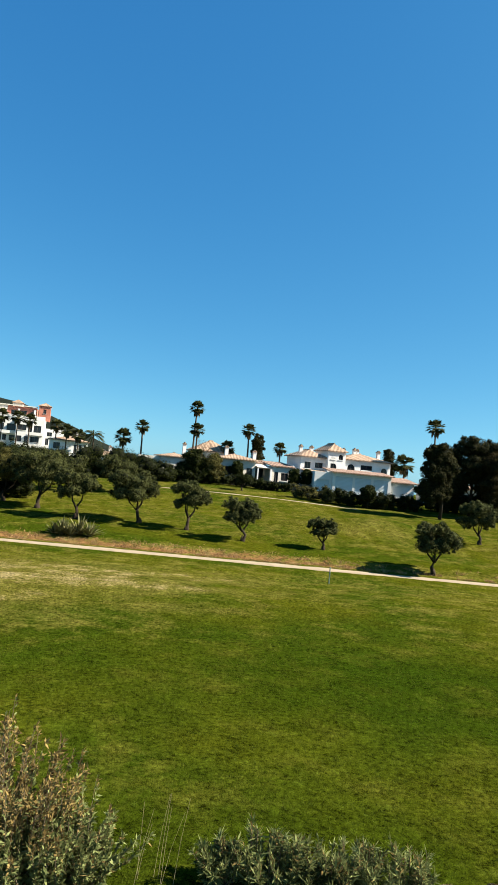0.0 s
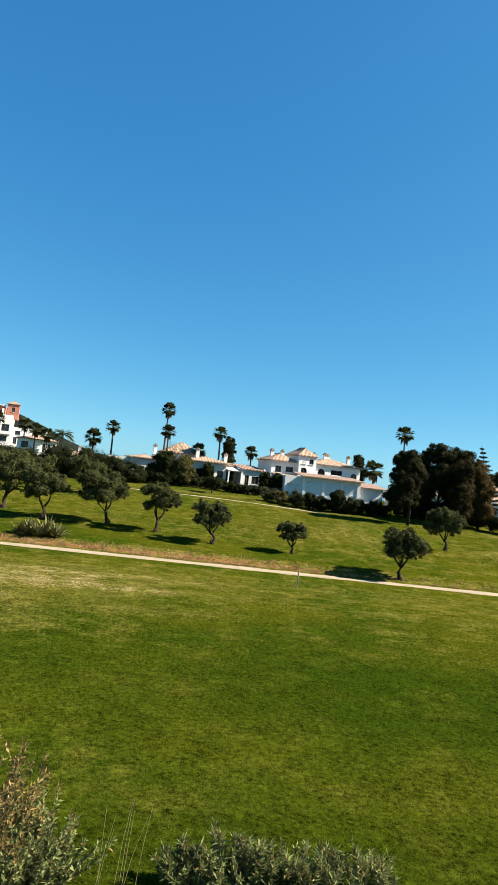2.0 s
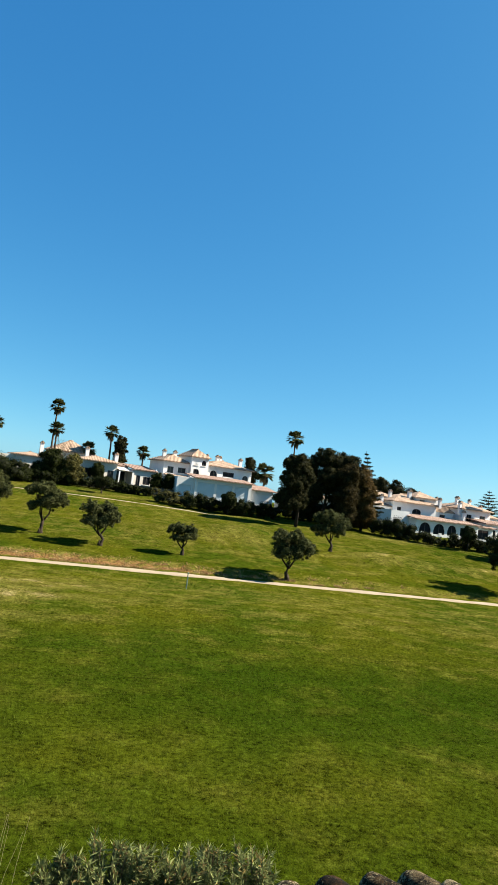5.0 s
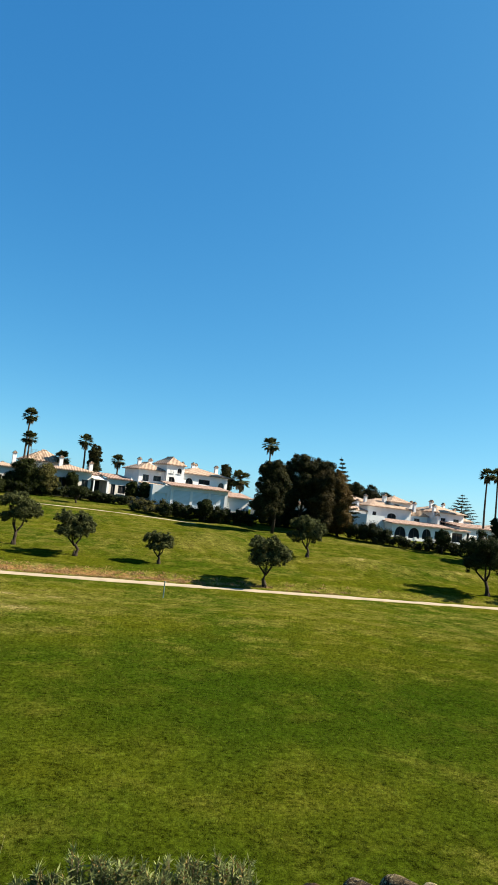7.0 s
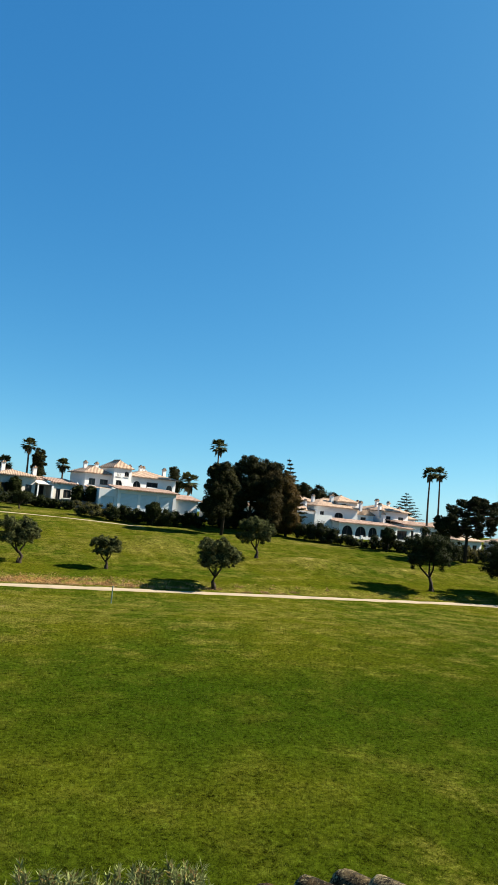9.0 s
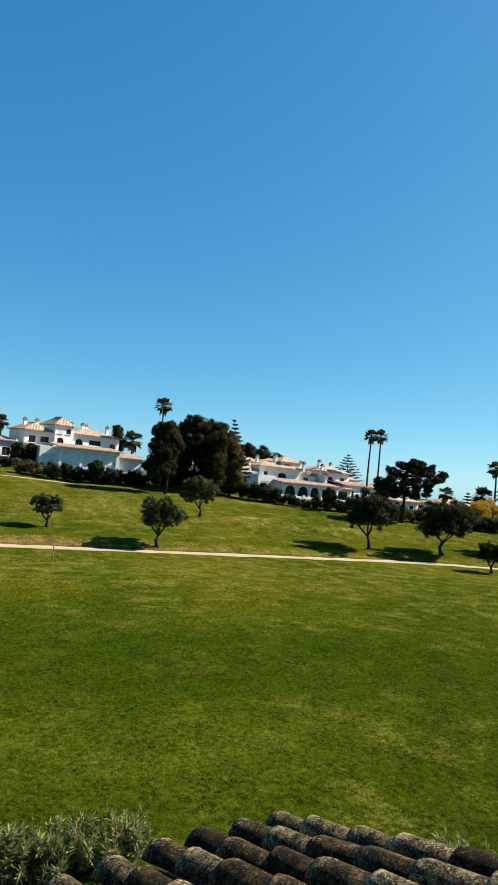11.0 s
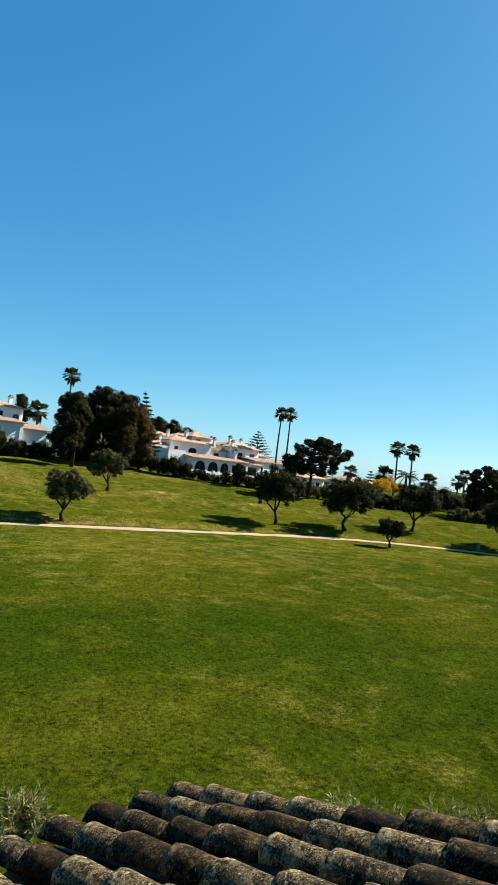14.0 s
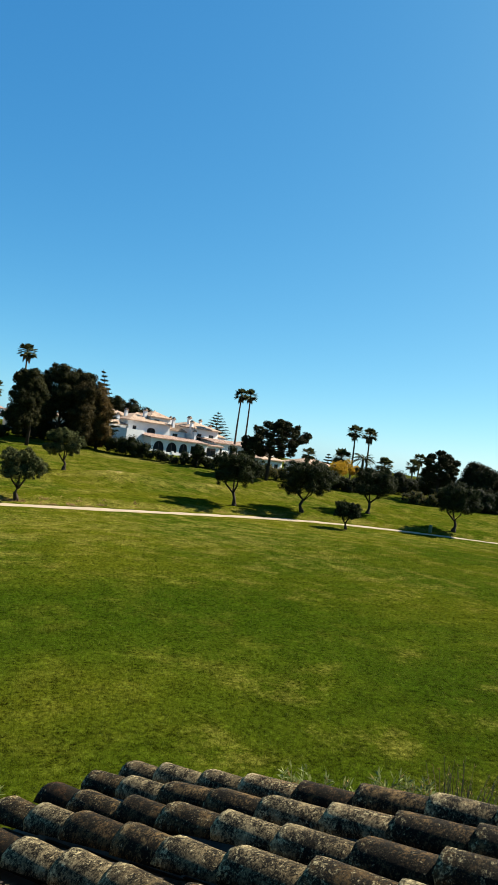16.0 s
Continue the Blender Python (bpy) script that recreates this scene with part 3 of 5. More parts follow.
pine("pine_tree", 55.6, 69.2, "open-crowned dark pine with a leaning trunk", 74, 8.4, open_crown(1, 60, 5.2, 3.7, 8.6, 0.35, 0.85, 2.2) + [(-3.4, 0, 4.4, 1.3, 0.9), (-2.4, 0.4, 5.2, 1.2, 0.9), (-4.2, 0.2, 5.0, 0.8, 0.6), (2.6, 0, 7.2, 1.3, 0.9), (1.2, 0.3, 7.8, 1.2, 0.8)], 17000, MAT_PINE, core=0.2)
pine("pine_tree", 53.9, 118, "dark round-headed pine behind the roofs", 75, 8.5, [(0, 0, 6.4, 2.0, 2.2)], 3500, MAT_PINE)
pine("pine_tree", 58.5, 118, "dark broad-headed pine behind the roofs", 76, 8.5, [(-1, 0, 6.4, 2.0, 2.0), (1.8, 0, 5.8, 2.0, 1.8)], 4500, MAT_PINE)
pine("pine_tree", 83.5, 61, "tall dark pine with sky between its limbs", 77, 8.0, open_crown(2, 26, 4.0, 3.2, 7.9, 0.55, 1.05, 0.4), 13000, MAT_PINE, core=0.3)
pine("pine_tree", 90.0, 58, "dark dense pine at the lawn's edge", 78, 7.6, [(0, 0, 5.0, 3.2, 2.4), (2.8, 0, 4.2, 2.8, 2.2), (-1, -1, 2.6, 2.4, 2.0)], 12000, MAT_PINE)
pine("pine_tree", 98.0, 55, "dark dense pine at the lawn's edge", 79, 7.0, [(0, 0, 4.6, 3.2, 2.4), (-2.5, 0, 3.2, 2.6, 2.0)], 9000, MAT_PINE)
pine("cypress_tree", 1.6, 112, "slim dark cypress behind a white bungalow", 80, 8.6, [(0, 0, 4.6, 1.35, 2.4), (0, 0, 6.9, 1.15, 2.2)], 5000, MAT_PINE, "cypress")
pine("pine_tree", 26.7, 119, "dark conifer behind the white house", 81, 8.8, [(0, 0, 7.0, 1.3, 1.8), (0.5, 0, 4.8, 1.6, 1.8)], 3500, MAT_PINE, "conifer")


def araucaria(x, y, height, reach, label, lean=0.0, seed=1, z=None, tiers=13):
    rng = np.random.default_rng(seed)
    spine = tube([(0, 0, -0.2), (lean * height * 0.5, 0, height * 0.5), (lean * height, 0, height)], [0.16, 0.1, 0.02], 7)
    tubes, clumps = [], []
    for k in range(tiers):
        q = (k + 0.6) / tiers
        zc = height * (0.18 + 0.80 * q)
        r = reach * (1 - q) ** 0.8 + 0.12
        for b in range(6):
            a = 2 * math.pi * (b + 0.5 * (k % 2)) / 6 + rng.normal() * 0.1
            ox = lean * zc
            end = (ox + math.cos(a) * r, math.sin(a) * r, zc + 0.15 * r)
            tubes.append(tube([(ox, 0, zc), (ox + math.cos(a) * r * 0.5, math.sin(a) * r * 0.5, zc - 0.02), end], [0.035, 0.025, 0.01], 4))
            for s in (0.35, 0.65, 0.95):
                clumps.append(((ox + math.cos(a) * r * s, math.sin(a) * r * s, zc + 0.15 * r * s * s), (0.19 * r + 0.06, 0.19 * r + 0.06, 0.07)))
    root = thing("araucaria_tree", x, y, gz(x, y) if z is None else z, label, "araucaria")
    part("trunk", join(spine, *tubes), MAT_BARK, root, smooth=True)
    part("crown", leaf_mesh("crown", leaf_cloud(rng, clumps, 14000, 0.18, 0.075, shell=0.1, outward=0.2), MAT_PINE), None, root)


araucaria(40.0, 88.5, 11.5, 1.7, "slender dark araucaria rising behind the conifers", lean=-0.22, seed=3, tiers=15)
araucaria(71.9, 108, 9.6, 4.2, "dark tiered araucaria between the white roofs", lean=0.0, seed=4, tiers=13)
araucaria(97.0, 100, 6.5, 2.0, "small dark araucaria above the hedge", seed=5, tiers=8)


# ---- palms ----
def fan_crown(seed, radius, count=52):
    """Stiff fan leaves round a growing point at the origin."""
    rng = np.random.default_rng(seed)
    verts, faces = [], []
    for k in range(count):
        az = rng.random() * 2 * math.pi
        el = math.asin(-0.62 + 1.6 * (k + 0.5) / count)
        d = Vector((math.cos(az) * math.cos(el), math.sin(az) * math.cos(el), math.sin(el)))
        side = d.cross(Vector((0, 0, 1))).normalized()
        up = side.cross(d)
        stem = radius * (0.45 + 0.15 * rng.random())
        n0 = len(verts)
        verts += [side * 0.025, side * -0.025, d * stem - side * 0.02, d * stem + side * 0.02]
        faces.append((n0, n0 + 1, n0 + 2, n0 + 3))
        for b in range(11):
            t = (b - 5) / 5 * 1.25
            blade = (d * math.cos(t) + side * math.sin(t)).normalized()
            ln = radius * (0.60 - 0.10 * abs(t))
            wid = (side * math.cos(t) - d * math.sin(t)) * radius * 0.055
            o = d * stem
            mid = o + blade * ln * 0.55 + up * 0.03
            tip = o + blade * ln - Vector((0, 0, radius * 0.07)) + up * 0.02
            n0 = len(verts)
            verts += [o, mid + wid, tip, mid - wid]
            faces.append((n0, n0 + 1, n0 + 2, n0 + 3))
    return verts, faces


def skirt(seed, radius, drop):
    rng = np.random.default_rng(seed)
    verts, faces = [], []
    for k in range(90):
        az, z = rng.random() * 2 * math.pi, -drop * rng.random() * 0.6
        out = Vector((math.cos(az), math.sin(az), 0))
        side = Vector((-math.sin(az), math.cos(az), 0))
        ln = radius * (0.35 + 0.3 * rng.random())
        o = out * 0.14 + Vector((0, 0, z))
        mid, tip = o + out * ln * 0.55 - Vector((0, 0, ln * 0.35)), o + out * ln * 0.6 - Vector((0, 0, ln * 1.15))
        n0 = len(verts)
        verts += [o, mid + side * ln * 0.16, tip, mid - side * ln * 0.16]
        faces.append((n0, n0 + 1, n0 + 2, n0 + 3))
    return verts, faces


def feather_crown(seed, radius, count=34):
    """Arching feather leaves."""
    rng = np.random.default_rng(seed)
    verts, faces = [], []
    for k in range(count):
        az = rng.random() * 2 * math.pi
        el = math.asin(-0.25 + 1.2 * (k + 0.5) / count)
        out = Vector((math.cos(az), math.sin(az), 0))
        side = Vector((-math.sin(az), math.cos(az), 0))
        def at(q):
            return out * radius * q * math.cos(el * (1 - 0.3 * q)) + Vector((0, 0, radius * (math.sin(el) * q - 0.55 * q * q)))
        for b in range(16):
            q = 0.12 + 0.88 * b / 16
            o = at(q)
            ln = radius * 0.24 * math.sin(math.pi * min(0.97, q * 0.85 + 0.1))
            for sgn in (-1, 1):
                way = (side * sgn + out * 0.7).normalized()
                tip = o + way * ln - Vector((0, 0, ln * 0.35))
                mid = o + way * ln * 0.5
                w = out * radius * 0.024
                n0 = len(verts)
                verts += [o, mid + w, tip, mid - w]
                faces.append((n0, n0 + 1, n0 + 2, n0 + 3))
        n0 = len(verts)
        qs = (0, 0.35, 0.7, 1.0)
        for q in qs:
            verts += [at(q) + side * 0.03, at(q) - side * 0.03]
        faces += [(n0 + 2 * i, n0 + 2 * i + 1, n0 + 2 * i + 3, n0 + 2 * i + 2) for i in range(3)]
    return verts, faces


FAN = [mesh_of("crown", fan_crown(s, 1.0), MAT_PALM) for s in (1, 2, 3)]
SKIRT = [mesh_of("dead_leaves", skirt(s, 1.0, 1.3), MAT_PALM_DRY) for s in (4, 5)]
FEATHER = [mesh_of("crown", feather_crown(s, 1.0), MAT_PALM) for s in (6, 7)]


def palm(i, x, y, top, radius, feather=False, lean=0.0, base=None, trunk_r=0.17, label=""):
    """top: height of the crown's middle above sea of the plan."""
    z = gz(x, y) if base is None else base
    h = top - z
    root = thing("palm_tree", x, y, z, label or ("feathery date palm with arching leaves" if feather else "tall slim fan palm with a tufted crown"), "palm tree", "palms round the houses")
    pts = [(lean * h * (q - q * q), 0, -0.3 + (h + 0.3) * q) for q in np.linspace(0, 1, 9)]
    rad = [trunk_r * (1.25 - 0.55 * q) for q in np.linspace(0, 1, 9)]
    part("trunk", tube(pts, rad, 8), MAT_PALM_TRUNK, root, smooth=True)
    c = part("crown", (FEATHER if feather else FAN)[i % 2 if feather else i % 3], None, root)
    c.matrix_basis = pose(0, 0, h, 0, 0, i * 47) @ Matrix.Scale(radius, 4)
    if not feather:
        s = part("dead_leaves", SKIRT[i % 2], None, root, "brown hanging dead leaves")
        s.matrix_basis = pose(0, 0, h - 0.1, 0, 0, i * 61) @ Matrix.Scale(radius * 0.8, 4)


for i, row in enumerate((
    (-9.8, 112, 17.2, 1.45), (-9.3, 110, 13.2, 1.4), (-0.3, 112, 14.0, 1.4), (-19.3, 112, 13.0, 1.35), (31.9, 108, 17.2, 1.65),
    (67.9, 95, 15.8, 1.45), (71.4, 97, 16.2, 1.45), (85.6, 82, 11.9, 1.6), (89.6, 82, 11.8, 1.6), (101, 80, 7.2, 1.5), (105.5, 82, 8.6, 1.5),
    (104.3, 80, 5.2, 1.1), (-3.8, 113, 10.6, 1.5), (5.8, 116, 11.4, 1.4), (29.0, 116, 10.6, 2.1), (84.9, 84, 6.8, 2.0), (94.9, 82, 6.5, 1.9),
    (80.1, 88, 6.6, 1.5))):
    palm(i, *row, lean=(-0.05, 0.03, 0.08, 0.06, 0.04)[i % 5])
palm(0, -22.5, 112, 10.9, 1.7)
palm(1, -32.3, 130, 11.3, 2.6, feather=True)
palm(0, 86.5, 80, 7.2, 2.5, feather=True, trunk_r=0.25)
for i, (x, y, top, r) in enumerate(((-63.5, 160, 15.2, 2.0), (-59.5, 160, 15.0, 2.0), (-56, 159, 14.5, 1.9), (-45.5, 156, 12.6, 1.9), (-42.5, 156, 11.6, 1.9), (-48.5, 157, 13.6, 1.9))):
    palm(i, x, y, top, r, base=5.0, label="dusty fan palm in front of the apartments")


# ---- hedges ----
def hedge(x0, y0, x1, y1, height, depth, label, material, seed, density=900, name="hedge"):
    rng = np.random.default_rng(seed)
    n = max(2, int(math.hypot(x1 - x0, y1 - y0) / 0.75))
    clumps, stems = [], []
    cx, cy = (x0 + x1) / 2, (y0 + y1) / 2
    z0 = gz(cx, cy)
    for k in range(n):
        q = (k + rng.random()) / n
        x, y = x0 + (x1 - x0) * q - cx, y0 + (y1 - y0) * q - cy
        zb = gz(x + cx, y + cy) - z0
        h = height * (0.72 + 0.5 * rng.random())
        stems.append(tube([(x, y, zb - 0.2), (x + 0.1, y, zb + h * 0.6)], [0.06, 0.02], 5))
        for _ in range(11):
            zz = zb + h * (0.15 + 0.72 * rng.random())
            r = 0.25 * h * (0.6 + 0.7 * rng.random())
            clumps.append(((x + rng.normal() * 0.6, y + rng.normal() * depth * 0.3, zz), (r * 1.1, r, min(r, zz - zb + 0.1))))
    density *= (height / 2.2) ** 1.4
    root = thing(name, cx, cy, z0, label, "hedge", "hedges before the houses")
    tagged(part("branchwork", join(*stems), MAT_BARK, root), kind="stuff")
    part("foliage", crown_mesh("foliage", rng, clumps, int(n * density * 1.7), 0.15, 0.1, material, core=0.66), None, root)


# added bushes stand for the dark inside of the grove's crowns
hedge(-36, 66, -23, 67, 2.6, 2.2, "dense dark bushes added for the shaded inside of the grove", MAT_HEDGE, 140)
HEDGE = "dense dark green hedge of uneven bushes"
for k, (x0, y0, x1, y1, h, m) in enumerate((
    (-60, 92, -40, 93, 2.8, MAT_HEDGE), (-40, 93, -24, 93, 3.2, MAT_HEDGE), (-24, 93, -13, 94, 3.9, MAT_HEDGE), (-13, 96, -6, 98, 2.6, MAT_HEDGE), (-6, 98, 1, 98, 1.9, MAT_HEDGE), (1, 97, 7, 96, 1.5, MAT_HEDGE), (7, 91, 11, 88, 1.7, MAT_HEDGE_DRY),
    (11, 86.8, 18, 85.5, 2.0, MAT_HEDGE), (18, 85.8, 24.5, 86.5, 2.0, MAT_HEDGE), (26, 89, 33, 88.5, 2.6, MAT_HEDGE), (33, 88.5, 39, 87.5, 2.6, MAT_HEDGE), (38, 82, 41.2, 80, 2.9, MAT_HEDGE), (41.2, 80, 44, 78, 1.7, MAT_HEDGE), (44, 78, 50, 76, 1.5, MAT_HEDGE), (50, 76, 56, 73, 1.8, MAT_HEDGE_DRY),
    (56, 72, 63, 68, 2.0, MAT_HEDGE_DRY), (63, 68, 70, 65, 2.4, MAT_HEDGE), (70, 66, 78, 66, 2.4, MAT_HEDGE), (78, 70, 88, 69, 3.4, MAT_HEDGE), (88, 69, 98, 67, 3.4, MAT_HEDGE), (98, 67, 112, 64, 3.4, MAT_HEDGE), (74, 59, 84, 57, 1.8, MAT_HEDGE_DRY), (84, 55, 110, 50, 3.0, MAT_HEDGE))):
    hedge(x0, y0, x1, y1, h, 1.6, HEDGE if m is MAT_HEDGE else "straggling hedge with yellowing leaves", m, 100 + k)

# tall bushes in front of the bungalows
pine("tall_bush", -8.2, 98.2, "tall dark bush in front of the bungalows", 90, 5.2, [(0, 0, 3.6, 2.0, 1.9), (-1.2, 0, 1.9, 1.9, 1.6), (1.4, 0, 1.8, 1.8, 1.6)], 7000, MAT_HEDGE, "bush", trunk_r=0.1)
pine("tall_bush", -5.4, 98.0, "tall yellowing bush in front of the bungalows", 91, 4.8, [(0, 0, 3.3, 1.5, 1.7), (0.7, 0, 1.6, 1.5, 1.4)], 4500, MAT_HEDGE_DRY, "bush", trunk_r=0.1)
pine("round_bush", -1.6, 101.2, "clipped round green bush on the terrace", 92, 3.4, [(0, 0, 2.6, 1.2, 1.2)], 2500, MAT_HEDGE, "bush", trunk_r=0.06)
pine("tall_bush", 8.6, 101.0, "dark climbing plants beside the terrace", 93, 3.6, [(-1.0, 0, 2.2, 1.2, 1.4), (1.0, 0, 2.2, 1.1, 1.6)], 4000, MAT_HEDGE, "bush", trunk_r=0.06)
pine("small_tree", 16.6, 84.8, "small dark tree standing in the hedge", 94, 3.0, [(0, 0, 2.2, 1.1, 1.0)], 2000, MAT_OLIVE_DARK, "tree", trunk_r=0.08)
pine("small_tree", 47.5, 75.2, "small dark tree before the hedge", 95, 3.2, [(0, 0, 2.3, 1.0, 1.0)], 2000, MAT_OLIVE_DARK, "tree", trunk_r=0.08)
pine("small_tree", 54.0, 72.5, "small dark tree before the hedge", 96, 3.4, [(0, 0, 2.5, 1.3, 1.1)], 2500, MAT_OLIVE_DARK, "tree", trunk_r=0.08)


# ---- houses ----
def wall_mesh(x0, x1, z0, z1, thick, openings):
    """A wall along x, its face at y = 0, in one skin, with openings (xa, xb, za, zb, arched) cut through it."""
    arcs = {}
    for xa, xb, za, zb, arched in openings:
        if arched == 1:
            rise = min((xb - xa) / 2, (zb - za) * 0.5)
            for k in range(11):
                u = -1 + k / 5
                arcs[round(xa + (xb - xa) * k / 10, 4)] = zb - rise + rise * math.sqrt(max(0, 1 - u * u))
    xs = sorted({round(v, 4) for v in (x0, x1, *arcs, *[v for o in openings for v in o[:2]])})
    zs = sorted({round(v, 4) for v in (z0, z1, *[v for o in openings for v in o[2:4]])})
    verts, where, faces = [], {}, []

    def at(x, y, z):
        key = (round(x, 4), y, round(z, 4))
        if key not in where:
            where[key] = len(verts)
            verts.append(key)
        return where[key]

    def hole(a, b, c, d):
        if a is None or b is None or c is None or d is None:
            return (0, 0, 0, 0, 0)
        for o in openings:
            if o[0] <= (a + b) / 2 <= o[1] and o[2] <= (c + d) / 2 <= o[3]:
                return o
        return None

    xe, ze = [None, *xs, None], [None, *zs, None]
    for i in range(1, len(xs)):
        for j in range(1, len(zs)):
            a, b, c, d = xe[i], xe[i + 1], ze[j], ze[j + 1]
            o = hole(a, b, c, d)
            if o is None:
                faces.append((at(a, 0, c), at(b, 0, c), at(b, 0, d), at(a, 0, d)))
                faces.append((at(a, thick, d), at(b, thick, d), at(b, thick, c), at(a, thick, c)))
                if hole(xe[i - 1], a, c, d):
                    faces.append((at(a, 0, d), at(a, thick, d), at(a, thick, c), at(a, 0, c)))
                if hole(b, xe[i + 2], c, d):
                    faces.append((at(b, 0, c), at(b, thick, c), at(b, thick, d), at(b, 0, d)))
                under = hole(a, b, ze[j - 1], c)
                if under and under[4] != 1:
                    faces.append((at(a, 0, c), at(a, thick, c), at(b, thick, c), at(b, 0, c)))
                if hole(a, b, d, ze[j + 2]):
                    faces.append((at(b, 0, d), at(b, thick, d), at(a, thick, d), at(a, 0, d)))
            elif o[4] == 1 and abs(d - o[3]) < 0.001:
                p, q = arcs[a], arcs[b]
                faces.append((at(a, 0, p), at(b, 0, q), at(b, 0, d), at(a, 0, d)) if q < d and p < d else (at(a, 0, p), at(b, 0, q), at(b, 0, d)) if q < d else (at(a, 0, p), at(b, 0, q), at(a, 0, d)))
                faces.append(tuple(at(verts[v][0], thick, verts[v][2]) for v in reversed(faces[-1])))
                faces.append((at(a, thick, p), at(b, thick, q), at(b, 0, q), at(a, 0, p)))
    return verts, faces


def turned(mesh, m):
    return [m @ Vector(v) for v in mesh[0]], mesh[1]


def fit_window(parent, m, o, door=False):
    xa, xb, za, zb, arched = o
    w = part("door" if door else "window", turned(join(box(xa, xa + 0.08, 0.08, 0.16, za, zb), box(xb - 0.08, xb, 0.08, 0.16, za, zb), box(xa + 0.08, xb - 0.08, 0.08, 0.16, zb - 0.08, zb), box(xa + 0.08, xb - 0.08, 0.08, 0.16, za, za + 0.08), box((xa + xb) / 2 - 0.03, (xa + xb) / 2 + 0.03, 0.09, 0.15, za + 0.08, zb - 0.08)), m), MAT_FRAME, parent, "dark framed opening")
    part("pane", turned(box(xa + 0.07, xb - 0.07, 0.112, 0.125, za + 0.07, zb - 0.07), m), MAT_GLASS, w)
    if not door:
        part("sill", turned(box(xa - 0.08, xb + 0.08, -0.1, 0.06, za - 0.09, za - 0.005), m), MAT_WHITE, w)


def hip_roof(x0, x1, y0, y1, z, rise, over=0.45, gable=False, thick=0.14):
    a, b, c, d = x0 - over, x1 + over, y0 - over, y1 + over
    along_x = (b - a) >= (d - c)
    half = (d - c) / 2 if along_x else (b - a) / 2
    inset = 0.02 if gable else min(half, ((b - a) if along_x else (d - c)) / 2 - 0.02)
    if along_x:
        r0, r1 = (a + inset, (c + d) / 2), (b - inset, (c + d) / 2)
    else:
        r0, r1 = ((a + b) / 2, c + inset), ((a + b) / 2, d - inset)
    v = [(a, c, z), (b, c, z), (b, d, z), (a, d, z), (a, c, z + thick), (b, c, z + thick), (b, d, z + thick), (a, d, z + thick), (*r0, z + thick + rise), (*r1, z + thick + rise)]
    f = [(0, 3, 2, 1), (0, 1, 5, 4), (1, 2, 6, 5), (2, 3, 7, 6), (3, 0, 4, 7)]
    f += [(4, 5, 9, 8), (5, 6, 9), (6, 7, 8, 9), (7, 4, 8)] if along_x else [(4, 5, 8), (5, 6, 9, 8), (6, 7, 9), (7, 4, 8, 9)]
    ridge = tube([Vector((*r0, z + thick + rise)), Vector((*r1, z + thick + rise))], [0.13, 0.13], 6)
    return (v, f), ridge


def block(root, x0, x1, y0, y1, z0, z1, front=(), right=(), left=(), roof="hip", rise=1.2, wall=None, doors=(), over=0.45):
    """One volume of a house: four walls with openings, and its roof. Openings are along each wall from its own end."""
    wall = wall or MAT_WHITE
    t = 0.3
    sides = (("wall", Matrix.Translation((0, y0, 0)), x0, x1, front), ("wall", Matrix.Translation((x1, 0, 0)) @ Matrix.Rotation(math.pi / 2, 4, "Z"), y0 + t, y1 - t, right),
             ("wall", Matrix.Translation((x0 + t, 0, 0)) @ Matrix.Rotation(math.pi / 2, 4, "Z"), y0 + t, y1 - t, left))
    for name, m, a, b, ops in sides:
        part(name, turned(wall_mesh(a, b, z0, z1, t, ops), m), wall, root)
        for o in ops:
            if o[4] != 2:
                fit_window(root, m, o, door=o[2] <= z0 + 0.05)
    part("wall", box(x0, x1, y1 - t, y1, z0, z1), wall, root)
    if roof in ("hip", "gable"):
        slab, ridge = hip_roof(x0, x1, y0, y1, z1 + 0.003, rise, over, roof == "gable")
        r = part("roof", slab, MAT_ROOF, root, "faded terracotta tiled roof")
        part("ridge_tiles", ridge, MAT_ROOF, r)
        if roof == "gable":
            along_x = (x1 - x0) >= (y1 - y0)
            if along_x:
                tri = [(y0, z1), (y1, z1), ((y0 + y1) / 2, z1 + rise * 0.93)]
                for xx in (x0, x1 - t):
                    v, f = prism(tri, xx, xx + t)
                    part("gable", ([(b, a, c) for a, b, c in v], [tuple(reversed(q)) for q in f]), wall, root)
            else:
                for yy in (y0, y1 - t):
                    part("gable", prism([(x0, z1), (x1, z1), ((x0 + x1) / 2, z1 + rise * 0.93)], yy, yy + t), wall, root)
    elif roof == "flat":
        part("roof", join(box(x0, x1, y0, y1, z1 + 0.003, z1 + 0.15), box(x0, x1, y0, y0 + 0.2, z1 + 0.15, z1 + 0.6), box(x0, x0 + 0.2, y0 + 0.2, y1, z1 + 0.15, z1 + 0.6), box(x1 - 0.2, x1, y0 + 0.2, y1, z1 + 0.15, z1 + 0.6)), wall, root, "flat roof with a white parapet")
    elif roof == "shed":
        v = [(x0 - over, y0 - over, z1 - 0.05), (x1 + over, y0 - over, z1 - 0.05), (x1 + over, y1, z1 + rise), (x0 - over, y1, z1 + rise)]
        v += [(a, b, c + 0.16) for a, b, c in v]
        part("roof", (v, [(0, 3, 2, 1), (4, 5, 6, 7), (0, 1, 5, 4), (1, 2, 6, 5), (2, 3, 7, 6), (3, 0, 4, 7)]), MAT_ROOF_RED, root, "sloping reddish clay tiled roof")


